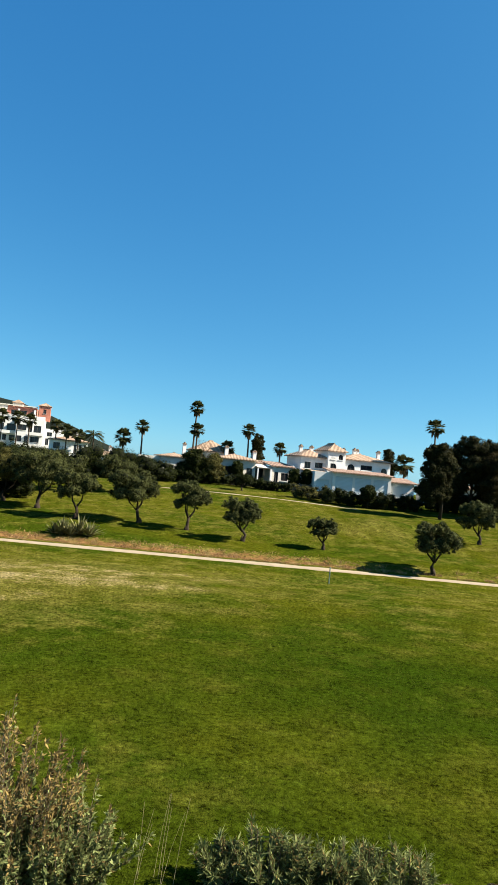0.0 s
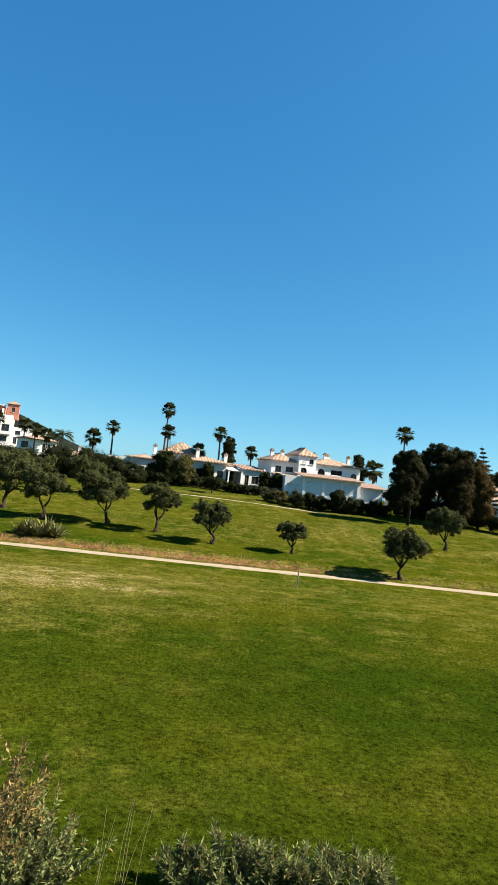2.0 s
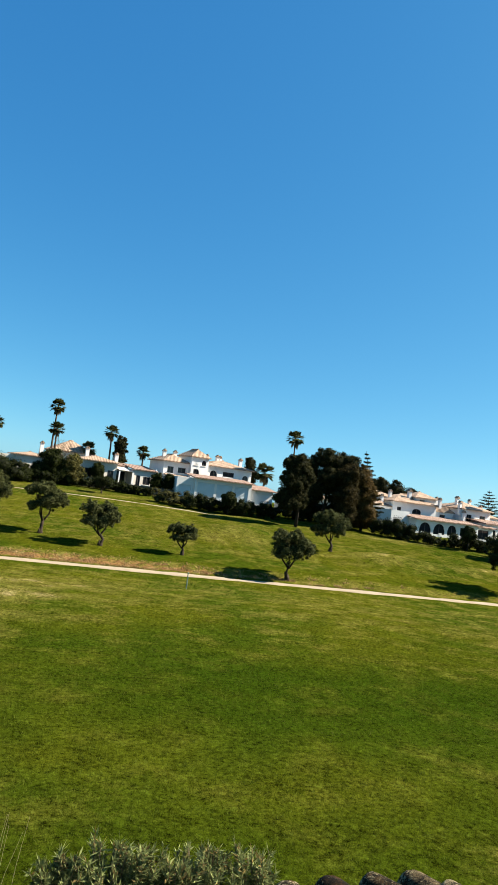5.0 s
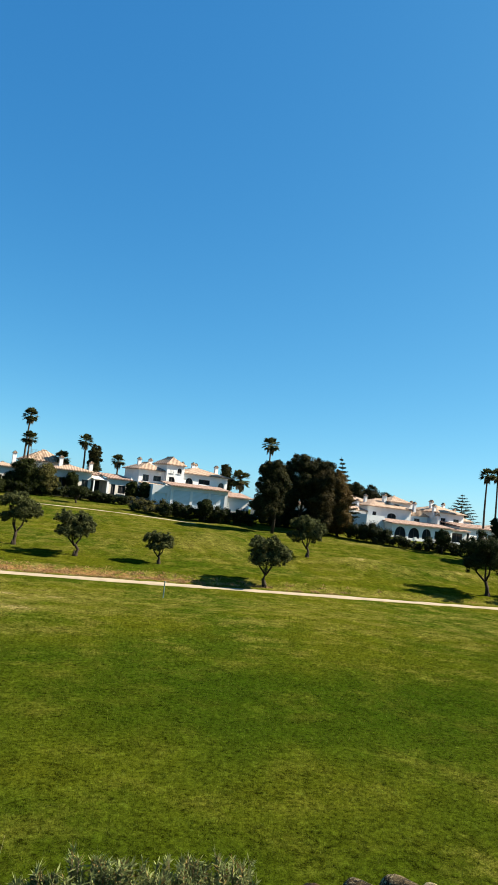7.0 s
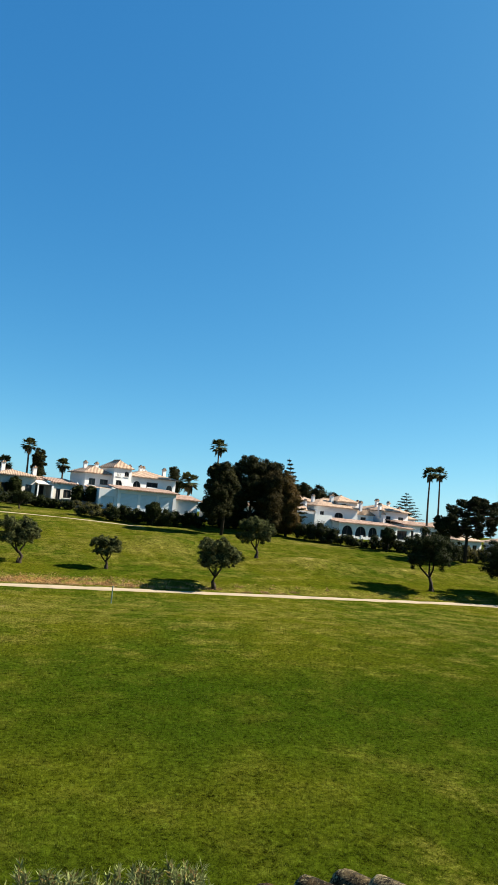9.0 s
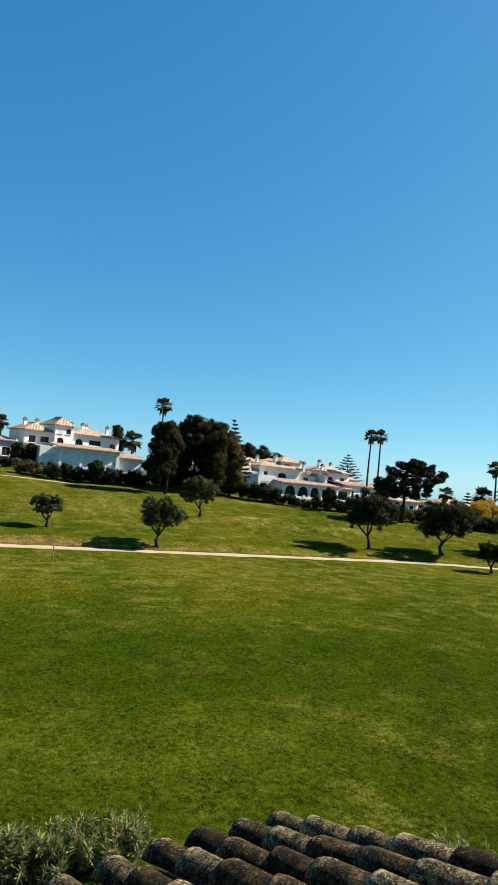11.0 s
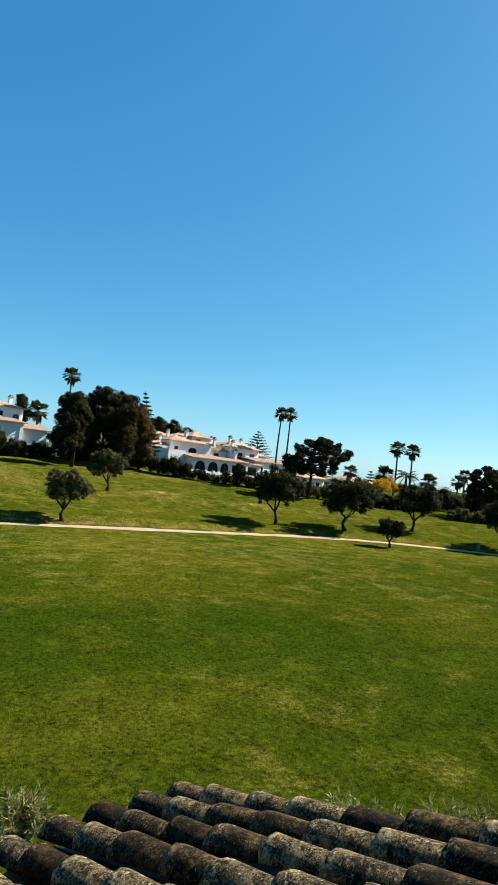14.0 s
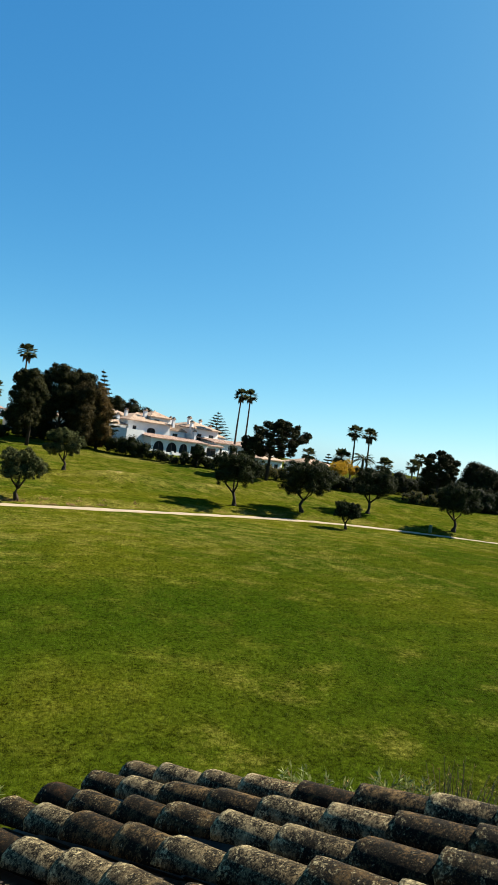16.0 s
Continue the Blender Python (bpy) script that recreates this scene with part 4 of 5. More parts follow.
def ribbed(x0, x1, z0, z1, step=0.19):
    """A shutter with shallow level ribs, in one skin."""
    v, f = [], []
    n = int((z1 - z0) / step)
    for k in range(n * 2 + 1):
        z, y = z0 + (z1 - z0) * k / (2 * n), 0.1 + 0.02 * (k % 2)
        v += [(x0, y, z), (x1, y, z), (x1, 0.17, z), (x0, 0.17, z)]
        if k:
            o = 4 * (k - 1)
            f += [(o, o + 1, o + 5, o + 4), (o + 1, o + 2, o + 6, o + 5), (o + 2, o + 3, o + 7, o + 6), (o + 3, o, o + 4, o + 7)]
    f += [(3, 2, 1, 0), tuple(len(v) - 4 + i for i in range(4))]
    return v, f


def chimney(root, x, y, z0, z1, w=0.55):
    c = part("chimney", box(x - w / 2, x + w / 2, y - w / 2, y + w / 2, z0, z1), MAT_WHITE, root, "white chimney with a tiled cap")
    part("chimney_cap", join(box(x - w * 0.68, x + w * 0.68, y - w * 0.68, y + w * 0.68, z1 + 0.003, z1 + 0.1), prism([(x - w * 0.6, z1 + 0.1), (x + w * 0.6, z1 + 0.1), (x, z1 + 0.42)], y - w * 0.6, y + w * 0.6)), MAT_ROOF, c)


def house(name, x, y, z, label, rz=16.0):
    return thing(name, x, y, z, label, "house", "white houses above the lawn", rz=rz)


# the large white house with the little tower, and its garages
h = house("house", 16.8, 106.5, 5.0, "large two-storey white villa with a small tiled tower")
block(h, -7.9, -3.4, 1, 8, 0, 5.1, front=[(-7.3, -5.9, 0.6, 2.4, 0), (-5.3, -3.9, 0.4, 2.3, 0), (-7.2, -6.1, 3.2, 4.3, 0), (-5.3, -3.9, 3.4, 4.3, 0)], rise=1.2)
block(h, -3.4, -0.2, 0, 6, 0, 6.4, front=[(-2.9, -1.8, 3.0, 4.4, 1), (-2.9, -2.1, 5.1, 6.0, 1), (-1.5, -0.7, 5.1, 6.0, 1)], right=[(1.5, 2.3, 5.0, 6.0, 1)], rise=1.3, over=0.3)
block(h, -0.2, 8.7, 0.6, 8.5, 0, 5.3, front=[(0.5, 1.9, 3.2, 4.6, 1), (3.0, 5.2, 3.3, 4.6, 0), (6.9, 8.1, 3.0, 4.4, 1)], rise=1.2)
for cx, cy, a, b in ((-6.6, 5, 5.8, 6.9), (-1.0, 7, 5.5, 6.8), (3.5, 4.6, 6.4, 7.2), (7.4, 3, 5.8, 7.1), (-4.6, 5, 5.8, 6.9)):
    chimney(h, cx, cy, a, b)
part("awning", ([(-7.8, -1.4, 2.6), (-3.6, -1.4, 2.6), (-3.6, 0.995, 3.0), (-7.8, 0.995, 3.0), (-7.8, -1.4, 2.66), (-3.6, -1.4, 2.66), (-3.6, 0.995, 3.06), (-7.8, 0.995, 3.06)], [(0, 3, 2, 1), (4, 5, 6, 7), (0, 1, 5, 4), (1, 2, 6, 5), (2, 3, 7, 6), (3, 0, 4, 7)]), MAT_ROOF, h, "tiled porch canopy")
for cx in (-7.6, -5.7, -3.8):
    part("column", box(cx - 0.14, cx + 0.14, -1.35, -1.07, 0, 2.6), MAT_WHITE, h)
for cx, cy, a, b in ((4.1, 4.6, 6.4, 7.1), (1.6, 5, 6.3, 7.1)):
    chimney(h, cx, cy, a, b, 0.42)
part("balcony", join(box(2.6, 5.6, -0.5, 0.59, 3.0, 3.15), box(2.6, 5.6, -0.5, -0.4, 3.15, 3.75)), MAT_WHITE, h)
g = thing("garage", 18.2, 99.0, 4.2, "low white garage block with pale shutters and a tiled roof", "garage", rz=7.0)
block(g, -4.6, 4.9, 0, 5.8, 0, 3.7, front=[(-4.2, -1.4, 0.05, 3.1, 2), (-1.0, 1.6, 0.05, 3.1, 2), (2.0, 4.4, 0.05, 3.1, 2)], roof="shed", rise=0.5)
for a, b in ((-4.2, -1.4), (-1.0, 1.6), (2.0, 4.4)):
    part("shutter", ribbed(a, b, 0.06, 3.08), MAT_PALEBLUE, g, "pale slatted garage shutter with bluish shade in its colour")
block(g, 4.9, 9.0, 0.6, 5.6, 0, 2.9, front=[], roof="shed", rise=0.7)
block(g, -7.4, -4.6, 0.8, 5.0, 0, 3.0, front=[(-7.0, -5.0, 0.05, 2.4, 2)], roof="flat")
part("door", box(-6.98, -5.02, 1.0, 1.06, 0.05, 2.38), MAT_PALEBLUE, g)

# bungalows
h = house("house", 1.2, 103, 5.0, "low cream bungalow with a terracotta roof and white chimney")
block(h, -5.7, 0.2, 0, 7, 0, 3.5, front=[(-5.0, -3.8, 0.9, 2.3, 0), (-2.9, -1.9, 0.05, 2.4, 0), (-1.3, -0.3, 0.9, 2.3, 0)], rise=0.8, wall=MAT_CREAM, over=0.6)
block(h, 0.2, 2.8, 2.6, 7, 0, 3.3, front=[(0.6, 2.4, 0.05, 2.4, 0)], roof="shed", rise=0.3, wall=MAT_CREAM, over=0.1)
part("awning", ([(0.25, -1.2, 2.55), (2.75, -1.2, 2.55), (2.75, 2.45, 3.05), (0.25, 2.45, 3.05), (0.25, -1.2, 2.63), (2.75, -1.2, 2.63), (2.75, 2.45, 3.13), (0.25, 2.45, 3.13)], [(0, 3, 2, 1), (4, 5, 6, 7), (0, 1, 5, 4), (1, 2, 6, 5), (2, 3, 7, 6), (3, 0, 4, 7)]), MAT_CREAM, h, "pale sloping terrace awning")
part("column", box(2.45, 2.75, -1.15, -0.85, 0, 2.5), MAT_WHITE, h)
part("column", box(0.25, 0.45, -1.15, -0.95, 0, 2.5), MAT_WHITE, h)
block(h, 2.8, 6.4, -1.0, 6, 0, 3.0, front=[(4.4, 5.6, 0.7, 2.0, 0), (3.2, 3.9, 0.05, 2.1, 0)], roof="shed", rise=0.7, wall=MAT_CREAM, over=0.35)
part("buttress_wall", prism([(6.42, 0), (9.0, 0), (8.9, 0.7), (6.42, 3.5)], -1.0, -0.72), MAT_WHITE, h, "white sloping garden wall")
chimney(h, -4.2, 3.0, 4.0, 5.4)
chimney(h, 1.2, 4.6, 3.4, 5.1)
h = house("house", -11.8, 103, 4.4, "small cream bungalow with a flat terrace and awning")
block(h, -2.4, 2.6, 0, 6, 0, 3.6, front=[(-1.8, -0.2, 0.9, 2.3, 0), (0.6, 2.0, 0.05, 2.4, 0)], rise=0.55, wall=MAT_CREAM)
block(h, -6.0, -2.4, 1.0, 5, 0, 2.9, front=[(-5.6, -4.0, 0.05, 2.2, 0)], roof="flat", wall=MAT_CREAM)
chimney(h, 1.7, 2.5, 4.0, 5.9)
h = house("house", -6.2, 112, 5.0, "orange-roofed villa behind the bungalows")
block(h, -3.4, 3.4, 0, 6, 0, 4.6, front=[(-2.6, -1.6, 3.0, 4.0, 0), (0.6, 1.8, 3.0, 4.0, 0)], rise=1.9, wall=MAT_CREAM)
h = house("house", -25.5, 119, 4.6, "low white house with a long pale roof")
block(h, -5.5, 5.0, 0, 7, 0, 2.6, front=[(-4.4, -3.0, 0.9, 2.0, 0), (0.5, 2.0, 0.9, 2.0, 0)], rise=0.9)
chimney(h, -0.5, 3, 2.8, 4.3)

# the arcaded houses
h = house("house", 52.5, 92, 3.2, "white arcaded villa with a tiled porch and tower roof", 9.0)
block(h, -5.6, 6.5, -2, 3, 0, 2.7, front=[(-5.0, -2.8, 0.05, 2.3, 1), (-2.3, -0.1, 0.05, 2.3, 1), (0.4, 2.2, 0.05, 2.3, 1), (2.9, 4.4, 0.7, 2.1, 0), (4.9, 5.9, 0.7, 2.1, 0)], roof="shed", rise=0.45)
block(h, -6.0, 2.6, 4, 11, 0, 5.0, front=[(-5.2, -4.4, 3.2, 4.2, 0), (-2.2, -0.4, 3.3, 4.2, 1)], rise=1.3)
block(h, -1.0, 3.2, 5, 9, 0, 6.1, front=[(-0.2, 0.9, 5.1, 5.8, 0)], rise=1.0, over=0.35)
block(h, -9.0, -5.6, 0, 4, 0, 3.0, front=[(-8.4, -7.2, 0.9, 2.2, 0)], roof="flat")
chimney(h, -1.6, 6, 5.5, 7.0)
chimney(h, 2.9, 3.6, 4.8, 6.2, 0.45)
block(h, 6.5, 10.5, -1, 3.6, 0, 2.5, front=[(7.2, 9.6, 0.05, 2.1, 0)], roof="shed", rise=0.6)
block(h, 3.3, 7.0, 5, 9, 0, 4.2, front=[(4.2, 5.4, 2.9, 3.8, 0)], roof="gable", rise=0.9, over=0.25)
block(h, -9.4, -6.1, 4.5, 9, 0, 4.0, front=[(-8.6, -7.2, 2.8, 3.6, 0)], roof="hip", rise=0.8, over=0.3)
for cx, cy, a, b in ((-4.8, 7, 5.4, 6.6), (5.2, 7.4, 4.9, 6.4), (7.6, 3.0, 2.9, 4.6), (-7.0, 6, 4.4, 5.6)):
    chimney(h, cx, cy, a, b, 0.45)
part("terrace_wall", join(box(-6.5, 6.8, -4.6, -4.45, -0.8, 0.75)), MAT_WHITE, h, "low white terrace wall")
for cx in (-6.3, -3.0, 0.4, 3.6, 6.6):
    part("pier", box(cx - 0.2, cx + 0.2, -4.66, -4.39, -0.8, 0.95), MAT_WHITE, h)
h = house("house", 45.4, 99, 3.6, "white two-storey house half hidden by conifers")
block(h, -4.0, 3.2, 0, 7, 0, 5.2, front=[(-2.4, -1.2, 3.0, 4.2, 0), (1.0, 2.2, 3.0, 4.3, 1), (1.0, 2.2, 0.6, 2.1, 0)], rise=1.2)
part("balcony", join(box(0.4, 2.9, -1.2, -0.005, 2.6, 2.75), box(0.4, 2.9, -1.2, -1.1, 2.75, 3.6)), MAT_WHITE, h)
h = house("house", 63.0, 98, 3.4, "white villa with stepped roofs and chimneys")
block(h, -3.2, 3.6, 0, 7, 0, 5.0, front=[(-2.2, -1.0, 3.0, 4.2, 0), (1.0, 2.4, 3.0, 4.2, 0)], rise=1.2)
block(h, -2.0, 8.0, -4, 0, 0, 3.0, front=[(-1.2, 0.6, 0.6, 2.1, 0), (3.0, 4.4, 0.9, 2.1, 0), (5.4, 7.0, 0.9, 2.1, 0)], roof="shed", rise=0.5)
chimney(h, -3.4, 0.6, 4.0, 6.0, 0.5)
chimney(h, -1.6, 3, 5.4, 6.8)
block(h, 3.6, 7.4, 1.5, 7, 0, 4.0, front=[(4.4, 5.6, 2.8, 3.6, 0)], rise=0.9, over=0.3)
chimney(h, 5.6, 4, 4.4, 5.8, 0.45)
chimney(h, 2.6, 4, 5.4, 6.6, 0.45)
h = house("house", 75.5, 97, 3.2, "low white house with a tiled roof")
block(h, -5.0, 5.0, 0, 7, 0, 2.9, front=[(-3.8, -2.4, 0.9, 2.1, 0), (1.0, 2.6, 0.9, 2.1, 0)], rise=1.1)
h = house("house", 69.0, 85, 2.2, "white house glimpsed between pine trunks")
block(h, -3.0, 3.4, 0, 6, 0, 2.5, front=[(-2.0, -0.8, 0.8, 1.9, 0), (1.0, 2.2, 0.8, 1.9, 0)], rise=0.9)
h = house("house", 86.0, 90, 1.8, "low house with a tiled roof behind the hedge")
block(h, -4.5, 4.5, 0, 6, 0, 2.8, front=[(-3.0, -1.8, 0.9, 2.0, 0)], rise=1.1)
h = house("house", 33.5, 98, 4.0, "white house behind the dark pines")
block(h, -4.0, 4.5, 0, 6, 0, 3.0, front=[(-2.6, -1.2, 0.9, 2.1, 0), (1.6, 3.0, 0.9, 2.1, 0)], rise=1.0)

# walls under the terraces
for x0, x1, y, z0, z1, mt, label in ((-18, -6.5, 100.5, 3.0, 5.9, MAT_WALLDARK, "dark retaining wall with a fence under the bungalows"), (-6.5, 11, 100.2, 3.0, 5.4, MAT_WALLDARK, "dark retaining wall under the bungalows"), (11, 28, 98.4, 3.0, 4.6, MAT_WALLDARK, "low dark retaining wall below the garages"), (57, 70, 74.0, 1.0, 3.0, MAT_STONE, "tan stone garden wall behind the hedge")):
    w = thing("retaining_wall", (x0 + x1) / 2, y, z0, label, "wall")
    part("wall", box(-(x1 - x0) / 2, (x1 - x0) / 2, 0, 0.4, 0, z1 - z0), mt, w)
    part("coping", box(-(x1 - x0) / 2 - 0.05, (x1 - x0) / 2 + 0.05, -0.06, 0.46, z1 - z0 + 0.003, z1 - z0 + 0.1), mt, w)

# the apartments on the slope
a = thing("apartment_building", -60, 165, 5.0, "white and red stepped apartment building with balconies", "apartments", rz=16.0)
rng_a = np.random.default_rng(12)
for x0, x1, y0, zt, nb, wall in ((-14, -8.6, 3, 12.4, 4, MAT_CREAM), (-8.6, -1.5, 2, 10.2, 3, MAT_WHITE), (-1.5, 5.5, 0, 9.6, 3, MAT_WHITE)):
    ops = []
    for fl in range(nb):
        xx = x0 + 0.35
        while xx < x1 - 1.2:
            wide = min(x1 - 0.3 - xx, 0.7 + 1.7 * rng_a.random())
            tall = 2.3 if rng_a.random() < 0.6 else 1.5
            ops.append((xx, xx + wide, 2.45 - tall + fl * 3.0, 2.45 + fl * 3.0, 0))
            xx += wide + 0.35 + 0.4 * rng_a.random()
    block(a, x0, x1, y0, y0 + 10, 0, zt, front=[o for o in ops if o[3] < zt - 0.2], right=[(y0 + 1.0, y0 + 2.2, 0.6 + f * 3.0, 2.3 + f * 3.0, 0) for f in range(nb) if 2.6 + f * 3.0 < zt], roof="flat", wall=wall)
    for fl in range(1, nb):
        u, v = (x0 + 0.2, (x0 + x1) / 2 + 0.4) if fl % 2 else ((x0 + x1) / 2 - 0.6, x1 - 0.2)
        part("balcony", join(box(u, v, y0 - 1.5, y0 - 0.005, fl * 3.0 - 0.2, fl * 3.0 - 0.02), box(u, v, y0 - 1.5, y0 - 1.38, fl * 3.0 - 0.02, fl * 3.0 + 0.6)), MAT_WHITE, a, "white balcony with a solid parapet")
part("terrace_parapet", join(box(-8.6, 5.5, 1.9, 2.05, 10.3, 11.0), box(-5.2, -4.7, 1.9, 2.4, 11.0, 12.6), box(-1.7, -1.2, 1.9, 2.4, 11.0, 12.6), box(2.4, 2.9, 1.9, 2.4, 11.0, 12.6)), MAT_WHITE, a, "white terrace parapet with square piers")
block(a, -13.4, -4.6, 5, 12, 10.02, 13.1, front=[(-12.6, -11.4, 10.6, 12.3, 0), (-10.6, -9.4, 10.6, 12.3, 1), (-8, -6.6, 10.6, 12.4, 0), (-6.0, -5.1, 10.6, 12.3, 1)], roof="flat", wall=MAT_CREAM)
block(a, -4.595, 3, 5.3, 12, 10.02, 12.8, front=[(-3.6, -2.2, 10.6, 12.4, 0), (-1.4, 0.4, 10.6, 12.4, 0), (1.2, 2.4, 10.6, 12.3, 1)], roof="flat", wall=MAT_RED)
part("cornice", box(-13.6, 3.2, 4.7, 5.2, 13.52, 13.75), MAT_CREAM, a, "pale cream cornice")
block(a, -3.4, -0.8, 5.4, 8, 13.3, 14.3, rise=0.9, wall=MAT_CREAM, over=0.25)
block(a, -11.6, -9.4, 5.4, 8, 13.3, 14.1, rise=0.8, wall=MAT_CREAM, over=0.25)
block(a, 3.6, 6.6, 3, 6, 10.02, 14.0, front=[(4.7, 5.5, 12.0, 13.2, 0)], rise=0.9, wall=MAT_RED, over=0.25)
block(a, 5.5, 10.5, 1.0, 9, 0, 7.4, front=[(6.0, 7.4, 0.3, 2.4, 0), (7.9, 9.6, 0.3, 2.4, 0), (6.0, 6.9, 3.3, 5.4, 0), (7.6, 9.8, 3.3, 5.4, 0), (6.3, 7.6, 6.0, 7.1, 0)], roof="flat")
part("balcony", join(box(5.7, 10.3, -0.4, 0.995, 2.8, 2.98), box(5.7, 10.3, -0.4, -0.28, 2.98, 3.6)), MAT_WHITE, a, "white balcony with a solid parapet")
a = thing("apartment_building", -44, 158, 4.5, "white apartment block with tall dark windows", "apartments", rz=16.0)
block(a, -6, 3.4, 0, 9, 0, 5.6, front=[(-5, -3.4, 0.6, 2.2, 0), (-2.4, -1.0, 0.6, 2.2, 0), (-5, -3.4, 3.2, 5.0, 0), (0.0, 0.7, 2.6, 4.8, 0), (1.2, 1.9, 2.6, 4.8, 0), (2.4, 3.0, 2.6, 4.8, 0)], rise=1.2)
part("balcony", join(box(-5.6, -0.6, -1.3, -0.005, 2.7, 2.85), box(-5.6, -0.6, -1.3, -1.18, 2.85, 3.4)), MAT_WHITE, a, "white balcony with a solid parapet")
for cx in (-5.4, -3.1, -0.8):
    part("column", box(cx - 0.13, cx + 0.13, -1.3, -1.04, 0, 2.7), MAT_WHITE, a)
chimney(a, 0.6, 4, 6, 8.2)

# the scrub-covered hill behind them
xs, ys = np.meshgrid(np.linspace(-320, 0, 70), np.linspace(230, 460, 40))
hz = 41 * np.exp(-((xs + 150) / 83) ** 2 - ((ys - 345) / 70) ** 2) - 6 + 0.5 * np.sin(xs * 0.31) * np.cos(ys * 0.23)
nx = xs.shape[1]
ii = (np.arange(xs.shape[0] - 1)[:, None] * nx + np.arange(nx - 1)).ravel()
tagged(part("hill", (np.stack([xs, ys, hz], -1).reshape(-1, 3).tolist(), np.stack([ii, ii + 1, ii + nx + 1, ii + nx], 1).tolist()), MAT_SCRUB, None, smooth=True), "dark scrub-covered hill behind the apartments", "hill", kind="structure")


# ---- small things on the lawn ----
p = thing("marker_post", 6.0, 41.2, gz(6.0, 41.2), "short pale green marker post beside the path", "post")
part("post", tube([(0, 0, -0.2), (0, 0, 0.5), (0, 0, 1.0)], [0.035, 0.035, 0.035], 10), MAT_POST, p)
part("cap", tube([(0, 0, 1.0), (0, 0, 1.05), (0, 0, 1.09)], [0.045, 0.045, 0.02], 10), MAT_POST, p)
b = thing("litter_bin", 57.8, 42.3, gz(57.8, 42.3), "small green bin beside the path", "bin")
part("bin", tube([(0, 0, 0), (0, 0, 0.1), (0, 0, 0.72), (0, 0, 0.8)], [0.15, 0.17, 0.19, 0.19], 12), MAT_GREENBOX, b)
part("lid", tube([(0, 0, 0.81), (0, 0, 0.86), (0, 0, 0.92)], [0.21, 0.2, 0.08], 12), MAT_GREENBOX, b)


def agave(x, y):
    rng = np.random.default_rng(9)
    verts, faces = [], []
    for cx, cy, s in ((-0.8, 0, 1.0), (0.5, 0.2, 1.15), (1.4, -0.1, 0.9), (-1.5, 0.1, 0.7), (0.0, -0.5, 0.8)):
        for k in range(60):
            az, el = rng.random() * 6.283, radians(12 + 70 * rng.random())
            d = Vector((math.cos(az) * math.cos(el), math.sin(az) * math.cos(el), math.sin(el)))
            side = d.cross(Vector((0, 0, 1))).normalized()
            up = side.cross(d)
            ln = s * (1.1 + 0.7 * rng.random())
            o = Vector((cx, cy, 0))
            n0 = len(verts)
            for q, w in ((0, 0.05), (0.45, 0.065), (0.8, 0.04), (1.0, 0.005)):
                c = o + d * ln * q - Vector((0, 0, 0.12 * ln * q * q))
                verts += [c + side * w, c - up * 0.05 * (1 - q), c - side * w]
            for i in range(3):
                a = n0 + 3 * i
                faces += [(a, a + 1, a + 4, a + 3), (a + 1, a + 2, a + 5, a + 4), (a, a + 3, a + 5, a + 2)]
    root = thing("agave_clump", x, y, gz(x, y), "spreading clump of spiky pale green agaves", "agave")
    part("leaves", (verts, faces), MAT_AGAVE, root)


agave(-13.5, 50.6)


def bank_tufts():
    """Dry grass standing on the bank above the path."""
    rng = np.random.default_rng(17)
    n = 26000
    x = -40 + 66 * rng.random(n)
    y = path_line(x) + 0.75 + np.abs(rng.normal(size=n)) * 0.85
    clump = np.array([noise.noise(Vector((a * 0.9, b * 1.6, 3.0))) for a, b in zip(x, y)])
    keep = clump > 0.05 + 0.25 * smooth(6, 26, x)
    x, y = x[keep], y[keep]
    n = len(x)
    az, size = rng.random(n) * 6.283, 0.05 + 0.13 * rng.random(n)
    base = np.stack([x, y, ground_z(x, y) - 0.01], 1)
    side = np.stack([np.cos(az), np.sin(az), 0 * az], 1) * 0.022
    tip = np.stack([rng.normal(size=n) * 0.7, rng.normal(size=n) * 0.7, 1 + 0 * az], 1) * size[:, None]
    tris = np.stack([base - side, base + side, base + tip], 1)
    tagged(new("dry_grass", leaf_mesh("dry_grass", tris, MAT_BANK)), "brown dry grass on the bank above the path", "dry grass", kind="stuff")


bank_tufts()


def bare_tree(x, y, z, height, seed):
    """A leafless tree with forking twigs."""
    rng = np.random.default_rng(seed)
    limbs, twigs = [], []

    def grow(o, d, ln, r, depth):
        m = o + d * ln * 0.5 + Vector(rng.normal(size=3)) * ln * 0.06
        e = o + d * ln
        (limbs if depth < 2 else twigs).append(tube([o, m, e], [r, r * 0.8, r * 0.6], 6 if depth < 2 else 4))
        if depth < 5:
            for _ in range(3):
                way = (d + Vector(rng.normal(size=3)) * 0.42 + Vector((0, 0, 0.12))).normalized()
                grow(e, way, ln * 0.68, r * 0.58, depth + 1)

    grow(Vector((0, 0, -0.2)), Vector((0.05, 0, 1)).normalized(), height * 0.36, 0.13, 0)
    root = thing("bare_tree", x, y, z, "leafless tree with pale fine twigs behind the bungalows", "tree")
    part("trunk", join(*limbs), MAT_TWIG, root, smooth=True)
    tagged(part("twigs", join(*twigs), MAT_TWIG, root), kind="stuff")


bare_tree(-7.7, 109, 4.4, 7.6, 8)


